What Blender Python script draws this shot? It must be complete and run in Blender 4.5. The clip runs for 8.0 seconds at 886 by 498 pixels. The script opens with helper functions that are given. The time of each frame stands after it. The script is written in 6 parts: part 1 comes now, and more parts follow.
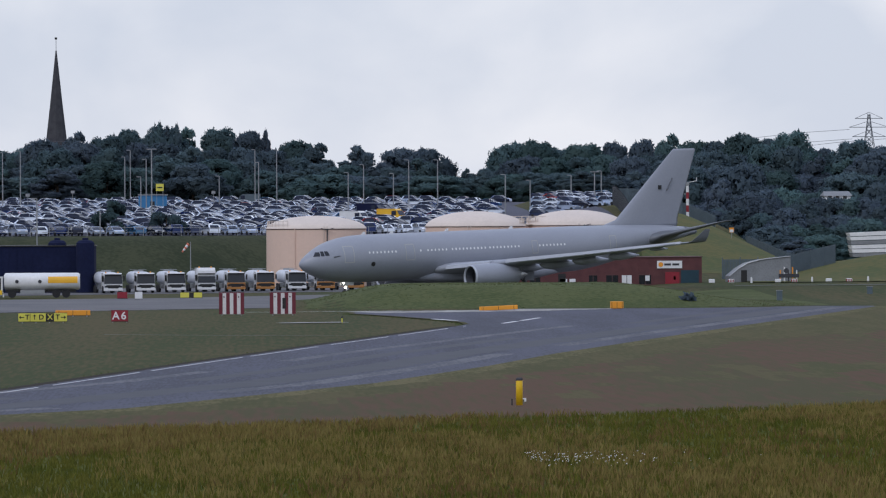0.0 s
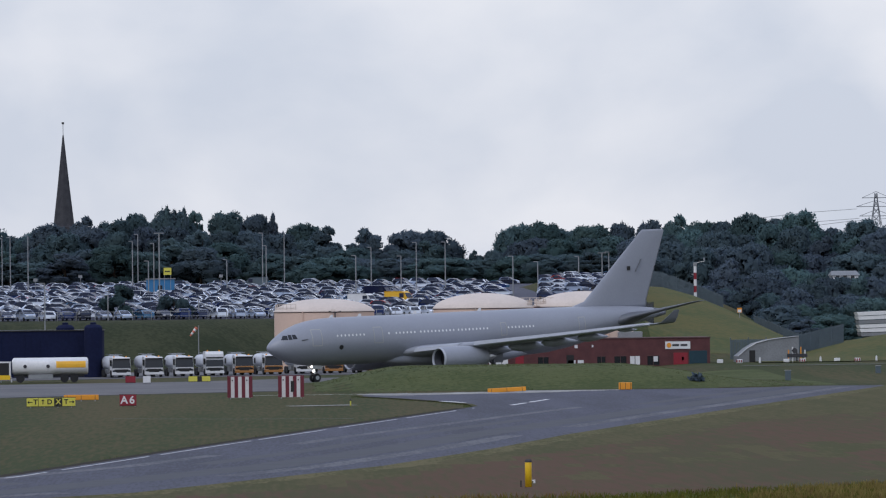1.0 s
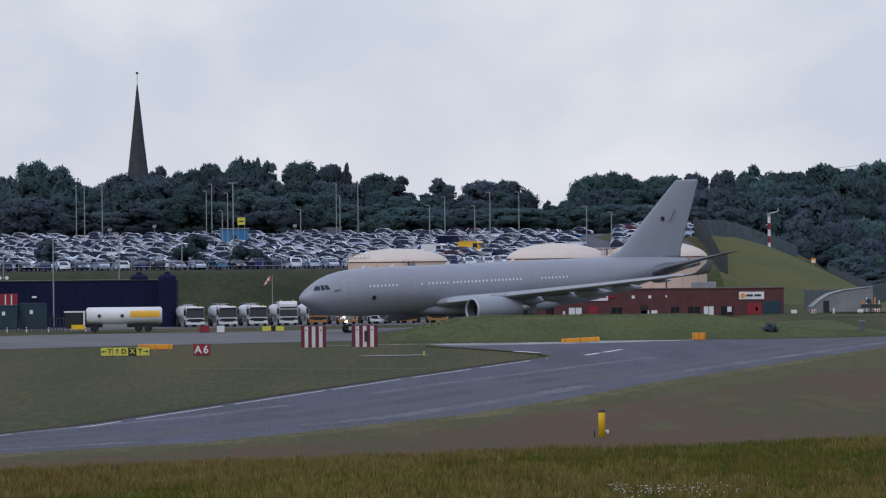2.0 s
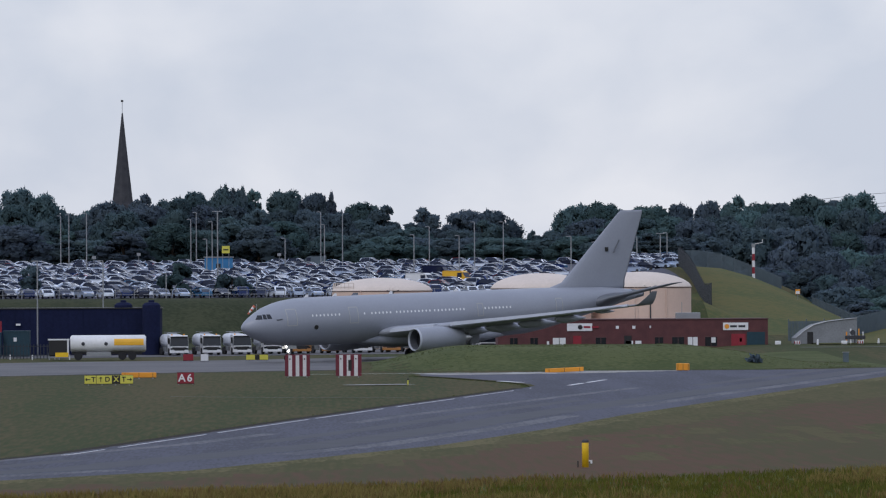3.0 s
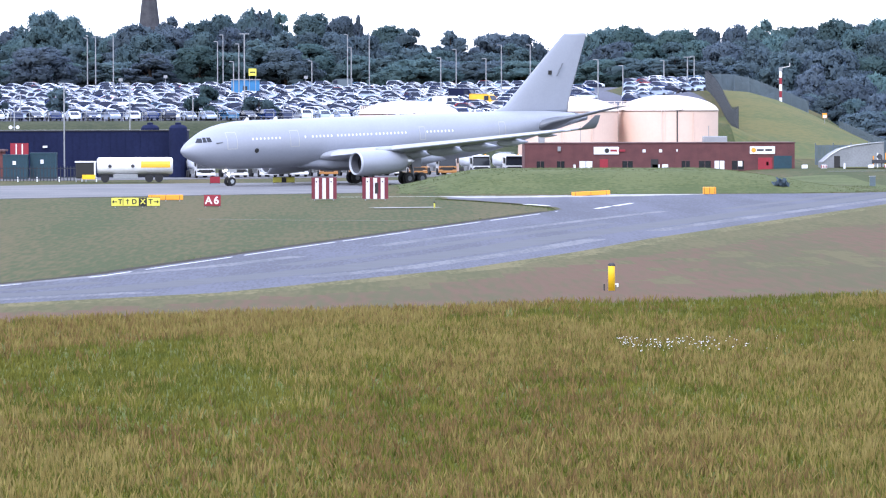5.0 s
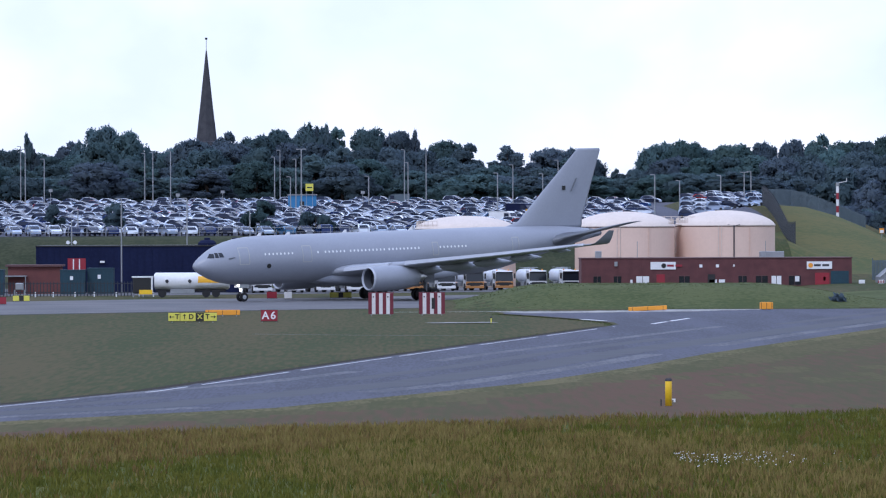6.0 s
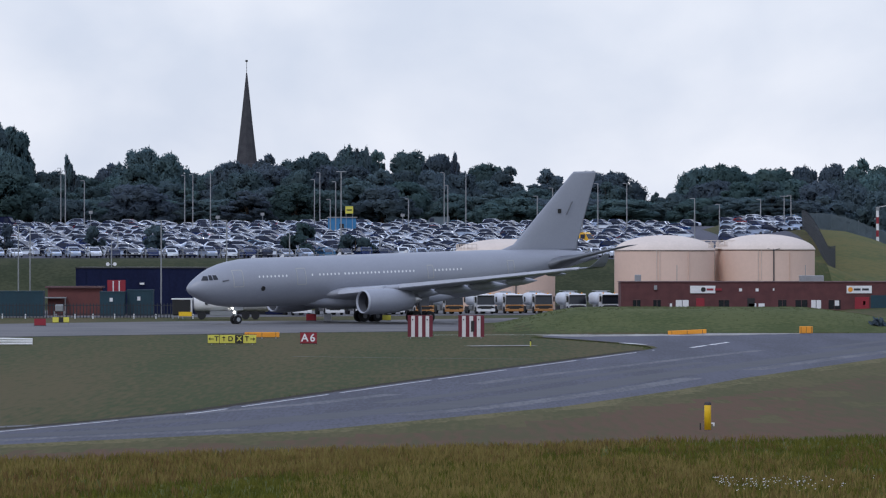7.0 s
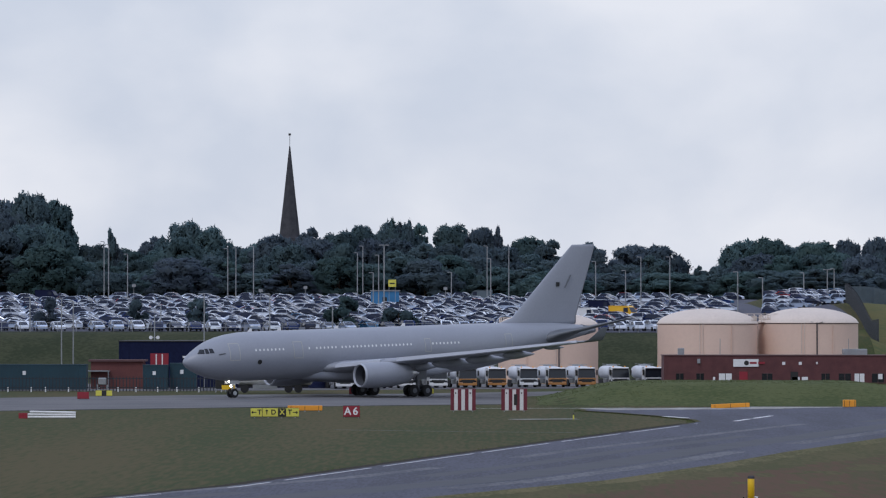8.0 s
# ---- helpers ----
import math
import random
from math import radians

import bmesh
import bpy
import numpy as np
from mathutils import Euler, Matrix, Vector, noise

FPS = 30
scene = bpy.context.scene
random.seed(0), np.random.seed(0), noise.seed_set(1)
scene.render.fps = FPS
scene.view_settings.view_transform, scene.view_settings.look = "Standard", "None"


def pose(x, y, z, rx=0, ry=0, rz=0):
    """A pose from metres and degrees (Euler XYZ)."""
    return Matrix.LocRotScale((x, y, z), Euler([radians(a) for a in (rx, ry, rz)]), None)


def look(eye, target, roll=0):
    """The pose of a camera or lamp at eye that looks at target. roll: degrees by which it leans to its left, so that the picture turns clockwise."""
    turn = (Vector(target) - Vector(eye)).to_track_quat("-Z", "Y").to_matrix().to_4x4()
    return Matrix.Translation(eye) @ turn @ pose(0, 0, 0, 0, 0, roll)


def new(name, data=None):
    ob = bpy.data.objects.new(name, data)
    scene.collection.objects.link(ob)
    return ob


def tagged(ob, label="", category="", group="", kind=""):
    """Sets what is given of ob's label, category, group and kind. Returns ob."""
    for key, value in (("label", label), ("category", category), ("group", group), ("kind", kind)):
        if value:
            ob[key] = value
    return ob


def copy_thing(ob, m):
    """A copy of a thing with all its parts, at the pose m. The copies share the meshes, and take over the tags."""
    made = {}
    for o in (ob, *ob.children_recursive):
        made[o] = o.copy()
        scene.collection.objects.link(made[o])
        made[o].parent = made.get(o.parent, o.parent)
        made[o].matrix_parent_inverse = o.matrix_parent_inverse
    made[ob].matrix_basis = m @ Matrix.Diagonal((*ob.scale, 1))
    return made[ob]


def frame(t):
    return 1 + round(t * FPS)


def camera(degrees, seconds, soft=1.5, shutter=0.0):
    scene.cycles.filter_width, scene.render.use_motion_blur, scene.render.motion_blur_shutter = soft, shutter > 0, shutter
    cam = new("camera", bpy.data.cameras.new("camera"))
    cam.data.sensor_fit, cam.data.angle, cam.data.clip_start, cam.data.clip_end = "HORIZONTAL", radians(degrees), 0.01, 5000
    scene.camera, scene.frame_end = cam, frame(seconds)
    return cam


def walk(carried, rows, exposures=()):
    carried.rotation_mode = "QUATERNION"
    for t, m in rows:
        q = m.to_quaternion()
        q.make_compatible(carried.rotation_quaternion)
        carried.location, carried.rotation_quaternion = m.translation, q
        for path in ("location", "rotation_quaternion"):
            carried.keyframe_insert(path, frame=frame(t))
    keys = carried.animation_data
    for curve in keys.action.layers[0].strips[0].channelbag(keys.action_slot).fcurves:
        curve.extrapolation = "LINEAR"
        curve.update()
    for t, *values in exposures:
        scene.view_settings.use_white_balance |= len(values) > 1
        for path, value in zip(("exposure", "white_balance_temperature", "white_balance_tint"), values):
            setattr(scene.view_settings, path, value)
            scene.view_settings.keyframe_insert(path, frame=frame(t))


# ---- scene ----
cam = camera(11.194, 8.0, 1.2)
EYE = (0.0, 0.0, 8.4)
PATH = [
    (0.0, look(EYE, (EYE[0] + 4.167985, EYE[1] + 99.911991, EYE[2] + -0.471087), -0.2655)),
    (0.2, look(EYE, (EYE[0] + 4.170573, EYE[1] + 99.912828, EYE[2] + -0.181971), -0.3485)),
    (0.5, look(EYE, (EYE[0] + 3.693099, EYE[1] + 99.931014, EYE[2] + 0.391847), -0.4261)),
    (1.0, look(EYE, (EYE[0] + 4.011417, EYE[1] + 99.910437, EYE[2] + 1.346501), -0.6415)),
    (1.2, look(EYE, (EYE[0] + 3.691408, EYE[1] + 99.929499, EYE[2] + 0.684582), -0.6533)),
    (1.5, look(EYE, (EYE[0] + 3.100311, EYE[1] + 99.950886, EYE[2] + 0.456495), -0.6466)),
    (1.7, look(EYE, (EYE[0] + 2.275012, EYE[1] + 99.973798, EYE[2] + 0.253020), -0.6122)),
    (2.8, look(EYE, (EYE[0] + 2.847365, EYE[1] + 99.958151, EYE[2] + 0.510502), -0.4099)),
    (3.0, look(EYE, (EYE[0] + 2.721602, EYE[1] + 99.958841, EYE[2] + 0.907179), -0.3133)),
    (3.2, look(EYE, (EYE[0] + 2.869379, EYE[1] + 99.952804, EYE[2] + 1.097128), -0.2795)),
    (3.5, look(EYE, (EYE[0] + 3.213080, EYE[1] + 99.947578, EYE[2] + 0.397211), -0.2126)),
    (4.0, look(EYE, (EYE[0] + 3.228548, EYE[1] + 99.927692, EYE[2] + -2.008183), -0.1129)),
    (4.2, look(EYE, (EYE[0] + 2.747797, EYE[1] + 99.923866, EYE[2] + -2.769572), -0.2203)),
    (5.3, look(EYE, (EYE[0] + 2.090731, EYE[1] + 99.932883, EYE[2] + -3.007934), -0.1733)),
    (5.5, look(EYE, (EYE[0] + 2.531330, EYE[1] + 99.947524, EYE[2] + -2.021116), -0.1620)),
    (5.7, look(EYE, (EYE[0] + 2.213228, EYE[1] + 99.970453, EYE[2] + -1.005082), -0.1891)),
    (6.0, look(EYE, (EYE[0] + 0.868860, EYE[1] + 99.995196, EYE[2] + -0.453675), -0.1889)),
    (6.2, look(EYE, (EYE[0] + 0.410624, EYE[1] + 99.996946, EYE[2] + -0.664895), -0.1041)),
    (6.5, look(EYE, (EYE[0] + -0.000000, EYE[1] + 99.998812, EYE[2] + -0.487498), 0.0000)),
    (7.0, look(EYE, (EYE[0] + -0.005918, EYE[1] + 99.999985, EYE[2] + 0.054914), 0.0104)),
    (7.5, look(EYE, (EYE[0] + -0.769529, EYE[1] + 99.996549, EYE[2] + 0.313190), -0.1096)),
    (7.8, look(EYE, (EYE[0] + -0.465020, EYE[1] + 99.989052, EYE[2] + 1.404733), -0.0238)),
    (8.0, look(EYE, (EYE[0] + -0.955914, EYE[1] + 99.981358, EYE[2] + 1.677602), 0.0186)),
]
walk(cam, PATH, [(0.0, 0.03, 6250, 13), (1.7, -0.07, 6250, 13), (3.5, -0.05, 6230, 13), (3.8, 0.02, 6230, 13), (4.2, 0.42, 6150, 13), (5.3, 1.98, 6000, 17), (5.5, 1.9, 6000, 17),
                (6.0, 0.54, 5600, 16), (6.5, 0.34, 5950, 15), (7.0, 0.12, 6100, 13), (8.0, -0.03, 6180, 13)])

# ---- world, sun, exposure ----
world = bpy.data.worlds.new("overcast_sky")
scene.world = world
world.use_nodes = True
wt = world.node_tree
wt.nodes.clear()


def wnode(kind, **inputs):
    n = wt.nodes.new(kind)
    for k, v in inputs.items():
        n.inputs[k].default_value = v
    return n


SUN_ELEVATION, SUN_ROTATION = radians(50), radians(-150)
sky = wnode("ShaderNodeTexSky")
sky.sky_type, sky.sun_disc = "NISHITA", False
sky.sun_elevation, sky.sun_rotation = SUN_ELEVATION, SUN_ROTATION
direction = wnode("ShaderNodeTexCoord")
stretch = wnode("ShaderNodeMapping", Scale=(1.0, 1.0, 1.5), Location=(0.13, 0.0, 0.21))
banks = wnode("ShaderNodeTexNoise", Scale=13.0, Detail=6.0, Roughness=0.46, Distortion=0.15)
bank_ramp = wt.nodes.new("ShaderNodeValToRGB")
bank_ramp.color_ramp.elements[0].position, bank_ramp.color_ramp.elements[0].color = 0.42, (6.3, 6.75, 7.5, 1)
bank_ramp.color_ramp.elements[1].position, bank_ramp.color_ramp.elements[1].color = 0.62, (8.25, 8.38, 8.65, 1)
cover = wnode("ShaderNodeMix")
cover.data_type = "RGBA"
cover.inputs["Factor"].default_value = 0.93
backdrop = wnode("ShaderNodeBackground", Strength=0.1)
out = wnode("ShaderNodeOutputWorld")
wt.links.new(direction.outputs["Generated"], stretch.inputs["Vector"])
wt.links.new(stretch.outputs["Vector"], banks.inputs["Vector"])
wt.links.new(banks.outputs["Fac"], bank_ramp.inputs["Fac"])
wt.links.new(sky.outputs["Color"], cover.inputs["A"])
wt.links.new(bank_ramp.outputs["Color"], cover.inputs["B"])
# the cloud thins and turns bluer towards the zenith
rise = wt.nodes.new("ShaderNodeSeparateXYZ")
climb = wnode("ShaderNodeMapRange")
climb.inputs["From Min"].default_value, climb.inputs["From Max"].default_value = 0.12, 0.7
zenith = wnode("ShaderNodeMix")
zenith.data_type, zenith.blend_type = "RGBA", "MULTIPLY"
zenith.inputs["B"].default_value = (0.89, 0.98, 1.18, 1)
wt.links.new(direction.outputs["Generated"], rise.inputs["Vector"])
wt.links.new(rise.outputs["Z"], climb.inputs["Value"])
wt.links.new(climb.outputs["Result"], zenith.inputs["Factor"])
wt.links.new(cover.outputs["Result"], zenith.inputs["A"])
wt.links.new(zenith.outputs["Result"], backdrop.inputs["Color"])
wt.links.new(backdrop.outputs["Background"], out.inputs["Surface"])

sun = new("sun", bpy.data.lights.new("sun", "SUN"))
sun.data.energy, sun.data.angle, sun.data.color = 0.9, radians(14), (1.0, 0.96, 0.9)
sun.matrix_world = look((-126, -218, 300), (0, 0, 0))


# ---- materials ----
def paint(name, colour, rough=0.6, metal=0.0, vary=0.12, scale=1.0, grain=8.0, bump=0.0, second=None, emit=0.0, spread=0.0, drawn=1.0):
    """A node material: two scales of variation over a base colour, with an optional second tint and relief."""
    m = bpy.data.materials.new(name)
    m.use_nodes = True
    nt = m.node_tree
    b = nt.nodes["Principled BSDF"]
    b.inputs["Roughness"].default_value, b.inputs["Metallic"].default_value = rough, metal
    if rough >= 0.9:
        b.inputs["Specular IOR Level"].default_value = 0.1
    tc = nt.nodes.new("ShaderNodeTexCoord")
    big, small = nt.nodes.new("ShaderNodeTexNoise"), nt.nodes.new("ShaderNodeTexNoise")
    big.inputs["Scale"].default_value, big.inputs["Detail"].default_value = scale, 4.0
    small.inputs["Scale"].default_value, small.inputs["Detail"].default_value = scale * grain, 3.0
    where = tc.outputs["Object"]
    if drawn != 1.0:
        mp = nt.nodes.new("ShaderNodeMapping")
        mp.inputs["Scale"].default_value = (1.0, drawn, 1.0)
        nt.links.new(where, mp.inputs["Vector"])
        where = mp.outputs["Vector"]
    for n in (big, small):
        nt.links.new(where, n.inputs["Vector"])
    add = nt.nodes.new("ShaderNodeMath")
    add.operation = "ADD"
    nt.links.new(big.outputs["Fac"], add.inputs[0])
    nt.links.new(small.outputs["Fac"], add.inputs[1])
    ramp = nt.nodes.new("ShaderNodeValToRGB")
    c2 = second or tuple(min(1, c * (1 + vary)) for c in colour)
    c1 = tuple(c * (1 - vary) for c in colour) if not second else colour
    narrow = 0.07 if scale <= 0.3 and second else 0.13
    ramp.color_ramp.elements[0].position, ramp.color_ramp.elements[0].color = 0.5 - narrow, (*c1, 1)
    ramp.color_ramp.elements[1].position, ramp.color_ramp.elements[1].color = 0.5 + narrow, (*c2, 1)
    half = nt.nodes.new("ShaderNodeMath")
    half.operation = "MULTIPLY"
    half.inputs[1].default_value = 0.5
    nt.links.new(add.outputs[0], half.inputs[0])
    nt.links.new(half.outputs[0], ramp.inputs["Fac"])
    last = ramp.outputs["Color"]
    if spread:
        info = nt.nodes.new("ShaderNodeObjectInfo")
        hsv = nt.nodes.new("ShaderNodeHueSaturation")
        vr = nt.nodes.new("ShaderNodeMapRange")
        vr.inputs["To Min"].default_value, vr.inputs["To Max"].default_value = 1 - spread, 1 + spread
        nt.links.new(info.outputs["Random"], vr.inputs["Value"])
        nt.links.new(vr.outputs["Result"], hsv.inputs["Value"])
        nt.links.new(last, hsv.inputs["Color"])
        last = hsv.outputs["Color"]
    nt.links.new(last, b.inputs["Base Color"])
    if bump:
        bp = nt.nodes.new("ShaderNodeBump")
        bp.inputs["Strength"].default_value, bp.inputs["Distance"].default_value = 0.6, bump
        nt.links.new(small.outputs["Fac"], bp.inputs["Height"])
        nt.links.new(bp.outputs["Normal"], b.inputs["Normal"])
    if emit:
        b.inputs["Emission Color"].default_value = (*colour, 1)
        b.inputs["Emission Strength"].default_value = emit
    return m


def car_paint():
    """Car colours drawn per car: silver, white, black, grey, blue, red."""
    m = bpy.data.materials.new("car_paint")
    m.use_nodes = True
    nt = m.node_tree
    b = nt.nodes["Principled BSDF"]
    b.inputs["Roughness"].default_value, b.inputs["Metallic"].default_value = 0.25, 0.1
    b.inputs["Coat Weight"].default_value, b.inputs["Coat Roughness"].default_value = 0.25, 0.05
    b.inputs["Specular IOR Level"].default_value = 0.3
    info, ramp = nt.nodes.new("ShaderNodeObjectInfo"), nt.nodes.new("ShaderNodeValToRGB")
    ramp.color_ramp.interpolation = "CONSTANT"
    tones = [(0.0, (0.47, 0.56, 0.72)), (0.16, (0.8, 0.86, 0.96)), (0.44, (0.01, 0.014, 0.034)), (0.66, (0.035, 0.05, 0.11)),
             (0.77, (0.012, 0.03, 0.12)), (0.88, (0.36, 0.42, 0.54)), (0.96, (0.3, 0.02, 0.02)), (0.98, (0.05, 0.16, 0.3))]
    e = ramp.color_ramp.elements
    while len(e) < len(tones):
        e.new(0.5)
    for el, (p, c) in zip(e, tones):
        el.position, el.color = p, (*c, 1)
    nt.links.new(info.outputs["Random"], ramp.inputs["Fac"])
    nt.links.new(ramp.outputs["Color"], b.inputs["Base Color"])
    return m


def hazed_leaf_paint():
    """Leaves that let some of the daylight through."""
    # distance haze is put into the colour: paler and bluer than real foliage
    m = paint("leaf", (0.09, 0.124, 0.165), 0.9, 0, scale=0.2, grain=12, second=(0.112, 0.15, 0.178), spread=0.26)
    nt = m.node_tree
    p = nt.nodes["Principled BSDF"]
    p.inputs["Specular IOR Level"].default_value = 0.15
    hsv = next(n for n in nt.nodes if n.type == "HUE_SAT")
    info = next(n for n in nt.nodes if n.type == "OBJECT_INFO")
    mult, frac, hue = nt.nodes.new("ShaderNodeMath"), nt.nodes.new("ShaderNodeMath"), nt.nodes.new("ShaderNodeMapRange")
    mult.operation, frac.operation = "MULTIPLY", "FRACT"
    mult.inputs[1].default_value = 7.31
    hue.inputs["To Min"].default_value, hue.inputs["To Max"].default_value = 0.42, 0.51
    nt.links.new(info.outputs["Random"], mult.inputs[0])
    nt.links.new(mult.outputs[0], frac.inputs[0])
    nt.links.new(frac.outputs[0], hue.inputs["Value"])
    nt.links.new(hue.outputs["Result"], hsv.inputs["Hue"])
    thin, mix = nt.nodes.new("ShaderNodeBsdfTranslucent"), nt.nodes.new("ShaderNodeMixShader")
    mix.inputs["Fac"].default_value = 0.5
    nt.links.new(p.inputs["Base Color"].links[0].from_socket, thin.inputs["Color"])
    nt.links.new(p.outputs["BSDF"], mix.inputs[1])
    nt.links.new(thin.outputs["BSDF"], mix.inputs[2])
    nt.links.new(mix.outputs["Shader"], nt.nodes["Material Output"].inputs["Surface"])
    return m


M = {
    "grass_far": paint("grass_far", (0.043, 0.054, 0.02), 0.95, 0, scale=0.09, grain=30, second=(0.081, 0.068, 0.032), bump=0.05, drawn=0.07),
    "asphalt": paint("asphalt", (0.022, 0.0235, 0.041), 0.8, 0, scale=0.22, grain=30, second=(0.05, 0.052, 0.08), bump=0.01, drawn=0.08),
    "apron": paint("apron", (0.074, 0.074, 0.08), 0.85, 0, scale=0.1, grain=40, second=(0.12, 0.115, 0.117), bump=0.01),
    "white_line": paint("white_line", (0.55, 0.55, 0.55), 0.7, 0, scale=0.6, second=(0.8, 0.8, 0.8)),
    "aircraft_grey": paint("aircraft_grey", (0.262, 0.278, 0.32), 0.42, 0, vary=0.04, scale=0.35, grain=12),
    "aircraft_dark": paint("aircraft_dark", (0.13, 0.14, 0.16), 0.5, 0, vary=0.06, scale=0.5),
    "bare_metal": paint("bare_metal", (0.55, 0.56, 0.58), 0.28, 0.9, vary=0.05),
    "slat_grey": paint("slat_grey", (0.4, 0.42, 0.47), 0.35, 0.1, vary=0.05),
    "duct_grey": paint("duct_grey", (0.07, 0.075, 0.09), 0.6, 0, vary=0.08),
    "intake_dark": paint("intake_dark", (0.02, 0.02, 0.024), 0.5, 0.3),
    "pane_glint_white": paint("pane_glint_white", (0.74, 0.75, 0.75), 0.15, 0, vary=0.05, emit=0.0),
    "dark_glass": paint("dark_glass", (0.012, 0.014, 0.018), 0.08, 0, vary=0.1),
    "door_line": paint("door_line", (0.34, 0.345, 0.34), 0.5, 0, vary=0.05),
    "tyre": paint("tyre", (0.016, 0.016, 0.018), 0.85, 0),
    "strut": paint("strut", (0.5, 0.52, 0.53), 0.4, 0.3),
    "lamp_glow": paint("lamp_glow", (1.0, 0.93, 0.8), 0.3, 0, emit=10.0),
    "tank_cream": paint("tank_cream", (0.68, 0.495, 0.4), 0.7, 0, vary=0.03, scale=0.25, grain=10),
    "tank_dome": paint("tank_dome", (0.62, 0.53, 0.46), 0.65, 0, vary=0.06, scale=0.3, grain=10),
    "brick": paint("brick", (0.075, 0.026, 0.028), 0.85, 0, scale=0.8, grain=14, second=(0.12, 0.042, 0.042), bump=0.01),
    "roof_dark": paint("roof_dark", (0.1, 0.05, 0.05), 0.8, 0, scale=0.5),
    "navy_cladding": paint("navy_cladding", (0.012, 0.016, 0.045), 0.92, 0, vary=0.15, scale=0.3),
    "sign_red": paint("sign_red", (0.24, 0.012, 0.024), 0.45, 0, vary=0.08),
    "sign_yellow": paint("sign_yellow", (0.62, 0.57, 0.08), 0.45, 0, vary=0.06),
    "sign_black": paint("sign_black", (0.012, 0.012, 0.012), 0.5, 0),
    "board_red": paint("board_red", (0.13, 0.012, 0.024), 0.5, 0, vary=0.1),
    "board_white": paint("board_white", (0.62, 0.61, 0.6), 0.5, 0, vary=0.08),
    "white_paint": paint("white_paint", (0.7, 0.7, 0.7), 0.45, 0, vary=0.06, scale=0.5),
    "orange_paint": paint("orange_paint", (0.75, 0.3, 0.02), 0.5, 0, vary=0.08),
    "yellow_paint": paint("yellow_paint", (0.8, 0.5, 0.01), 0.5, 0, vary=0.08),
    "stone_dark": paint("stone_dark", (0.042, 0.043, 0.05), 0.9, 0, scale=0.4, grain=10, second=(0.076, 0.075, 0.082), bump=0.03),
    "galvanised": paint("galvanised", (0.3, 0.31, 0.32), 0.45, 0.6, vary=0.08),
    "leaf": hazed_leaf_paint(),
    "bark": paint("bark", (0.06, 0.045, 0.035), 0.9, 0, scale=1.0, bump=0.03),
    "car_paint": car_paint(),
    "green_paint": paint("green_paint", (0.006, 0.036, 0.054), 0.6, 0, vary=0.15, scale=0.5),
    "blue_paint": paint("blue_paint", (0.03, 0.17, 0.36), 0.6, 0, vary=0.1),
    "fence_grey": paint("fence_grey", (0.09, 0.12, 0.14), 0.7, 0.1, vary=0.1),
    "red_brick_bright": paint("red_brick_bright", (0.1, 0.034, 0.032), 0.85, 0, scale=0.7, grain=12, second=(0.14, 0.046, 0.04)),
}


# ---- mesh helpers ----
def mesh(name, verts, faces, smooth=False):
    me = bpy.data.meshes.new(name)
    me.from_pydata([tuple(v) for v in verts], [], [tuple(f) for f in faces])
    me.validate()
    if smooth:
        me.polygons.foreach_set("use_smooth", [True] * len(me.polygons))
    me.update()
    return me


class Shape:
    """Collects vertices and faces of one part."""

    def __init__(self):
        self.v, self.f = [], []

    def add(self, verts, faces):
        k = len(self.v)
        self.v += [tuple(p) for p in verts]
        self.f += [tuple(i + k for i in f) for f in faces]
        return self

    def box(self, x0, x1, y0, y1, z0, z1, bevel=0.0):
        if bevel <= 0:
            v = [(x, y, z) for z in (z0, z1) for y in (y0, y1) for x in (x0, x1)]
            return self.add(v, [(0, 2, 3, 1), (4, 5, 7, 6), (0, 1, 5, 4), (2, 6, 7, 3), (0, 4, 6, 2), (1, 3, 7, 5)])
        b = min(bevel, (x1 - x0) / 2.1, (y1 - y0) / 2.1, (z1 - z0) / 2.1)
        rings = []
        for z, i in ((z0, b), (z0 + b, 0), (z1 - b, 0), (z1, b)):
            rings.append([(x0 + i, y0 + i + b, z), (x0 + i + b, y0 + i, z), (x1 - i - b, y0 + i, z), (x1 - i, y0 + i + b, z),
                          (x1 - i, y1 - i - b, z), (x1 - i - b, y1 - i, z), (x0 + i + b, y1 - i, z), (x0 + i, y1 - i - b, z)])
        return self.loft(rings)

    def loft(self, rings, closed=True, caps=True):
        n = len(rings[0])
        v = [p for r in rings for p in r]
        f = []
        for i in range(len(rings) - 1):
            for j in range(n if closed else n - 1):
                a, b = i * n + j, i * n + (j + 1) % n
                f.append((a, b, b + n, a + n))
        if caps and closed:
            f.append(tuple(reversed(range(n))))
            f.append(tuple(range(len(v) - n, len(v))))
        return self.add(v, f)

    def tube(self, p, q, r0, r1=None, n=12, caps=True):
        """A round bar from p to q."""
        p, q = Vector(p), Vector(q)
        r1 = r0 if r1 is None else r1
        m = (q - p).to_track_quat("Z", "Y").to_matrix()
        rings = []
        for c, r in ((p, r0), (q, r1)):
            rings.append([c + m @ Vector((r * math.cos(2 * math.pi * k / n), r * math.sin(2 * math.pi * k / n), 0)) for k in range(n)])
        return self.loft(rings, caps=caps)

    def lathe(self, profile, centre=(0, 0, 0), n=32, axis="z"):
        """A turned body from (radius, height) pairs."""
        rings = []
        for r, h in profile:
            ring = []
            for k in range(n):
                a = 2 * math.pi * k / n
                c, s = max(r, 0.001) * math.cos(a), max(r, 0.001) * math.sin(a)
                p = {"z": (c, s, h), "x": (h, c, s), "y": (s, h, c)}[axis]
                ring.append((p[0] + centre[0], p[1] + centre[1], p[2] + centre[2]))
            rings.append(ring)
        return self.loft(rings)


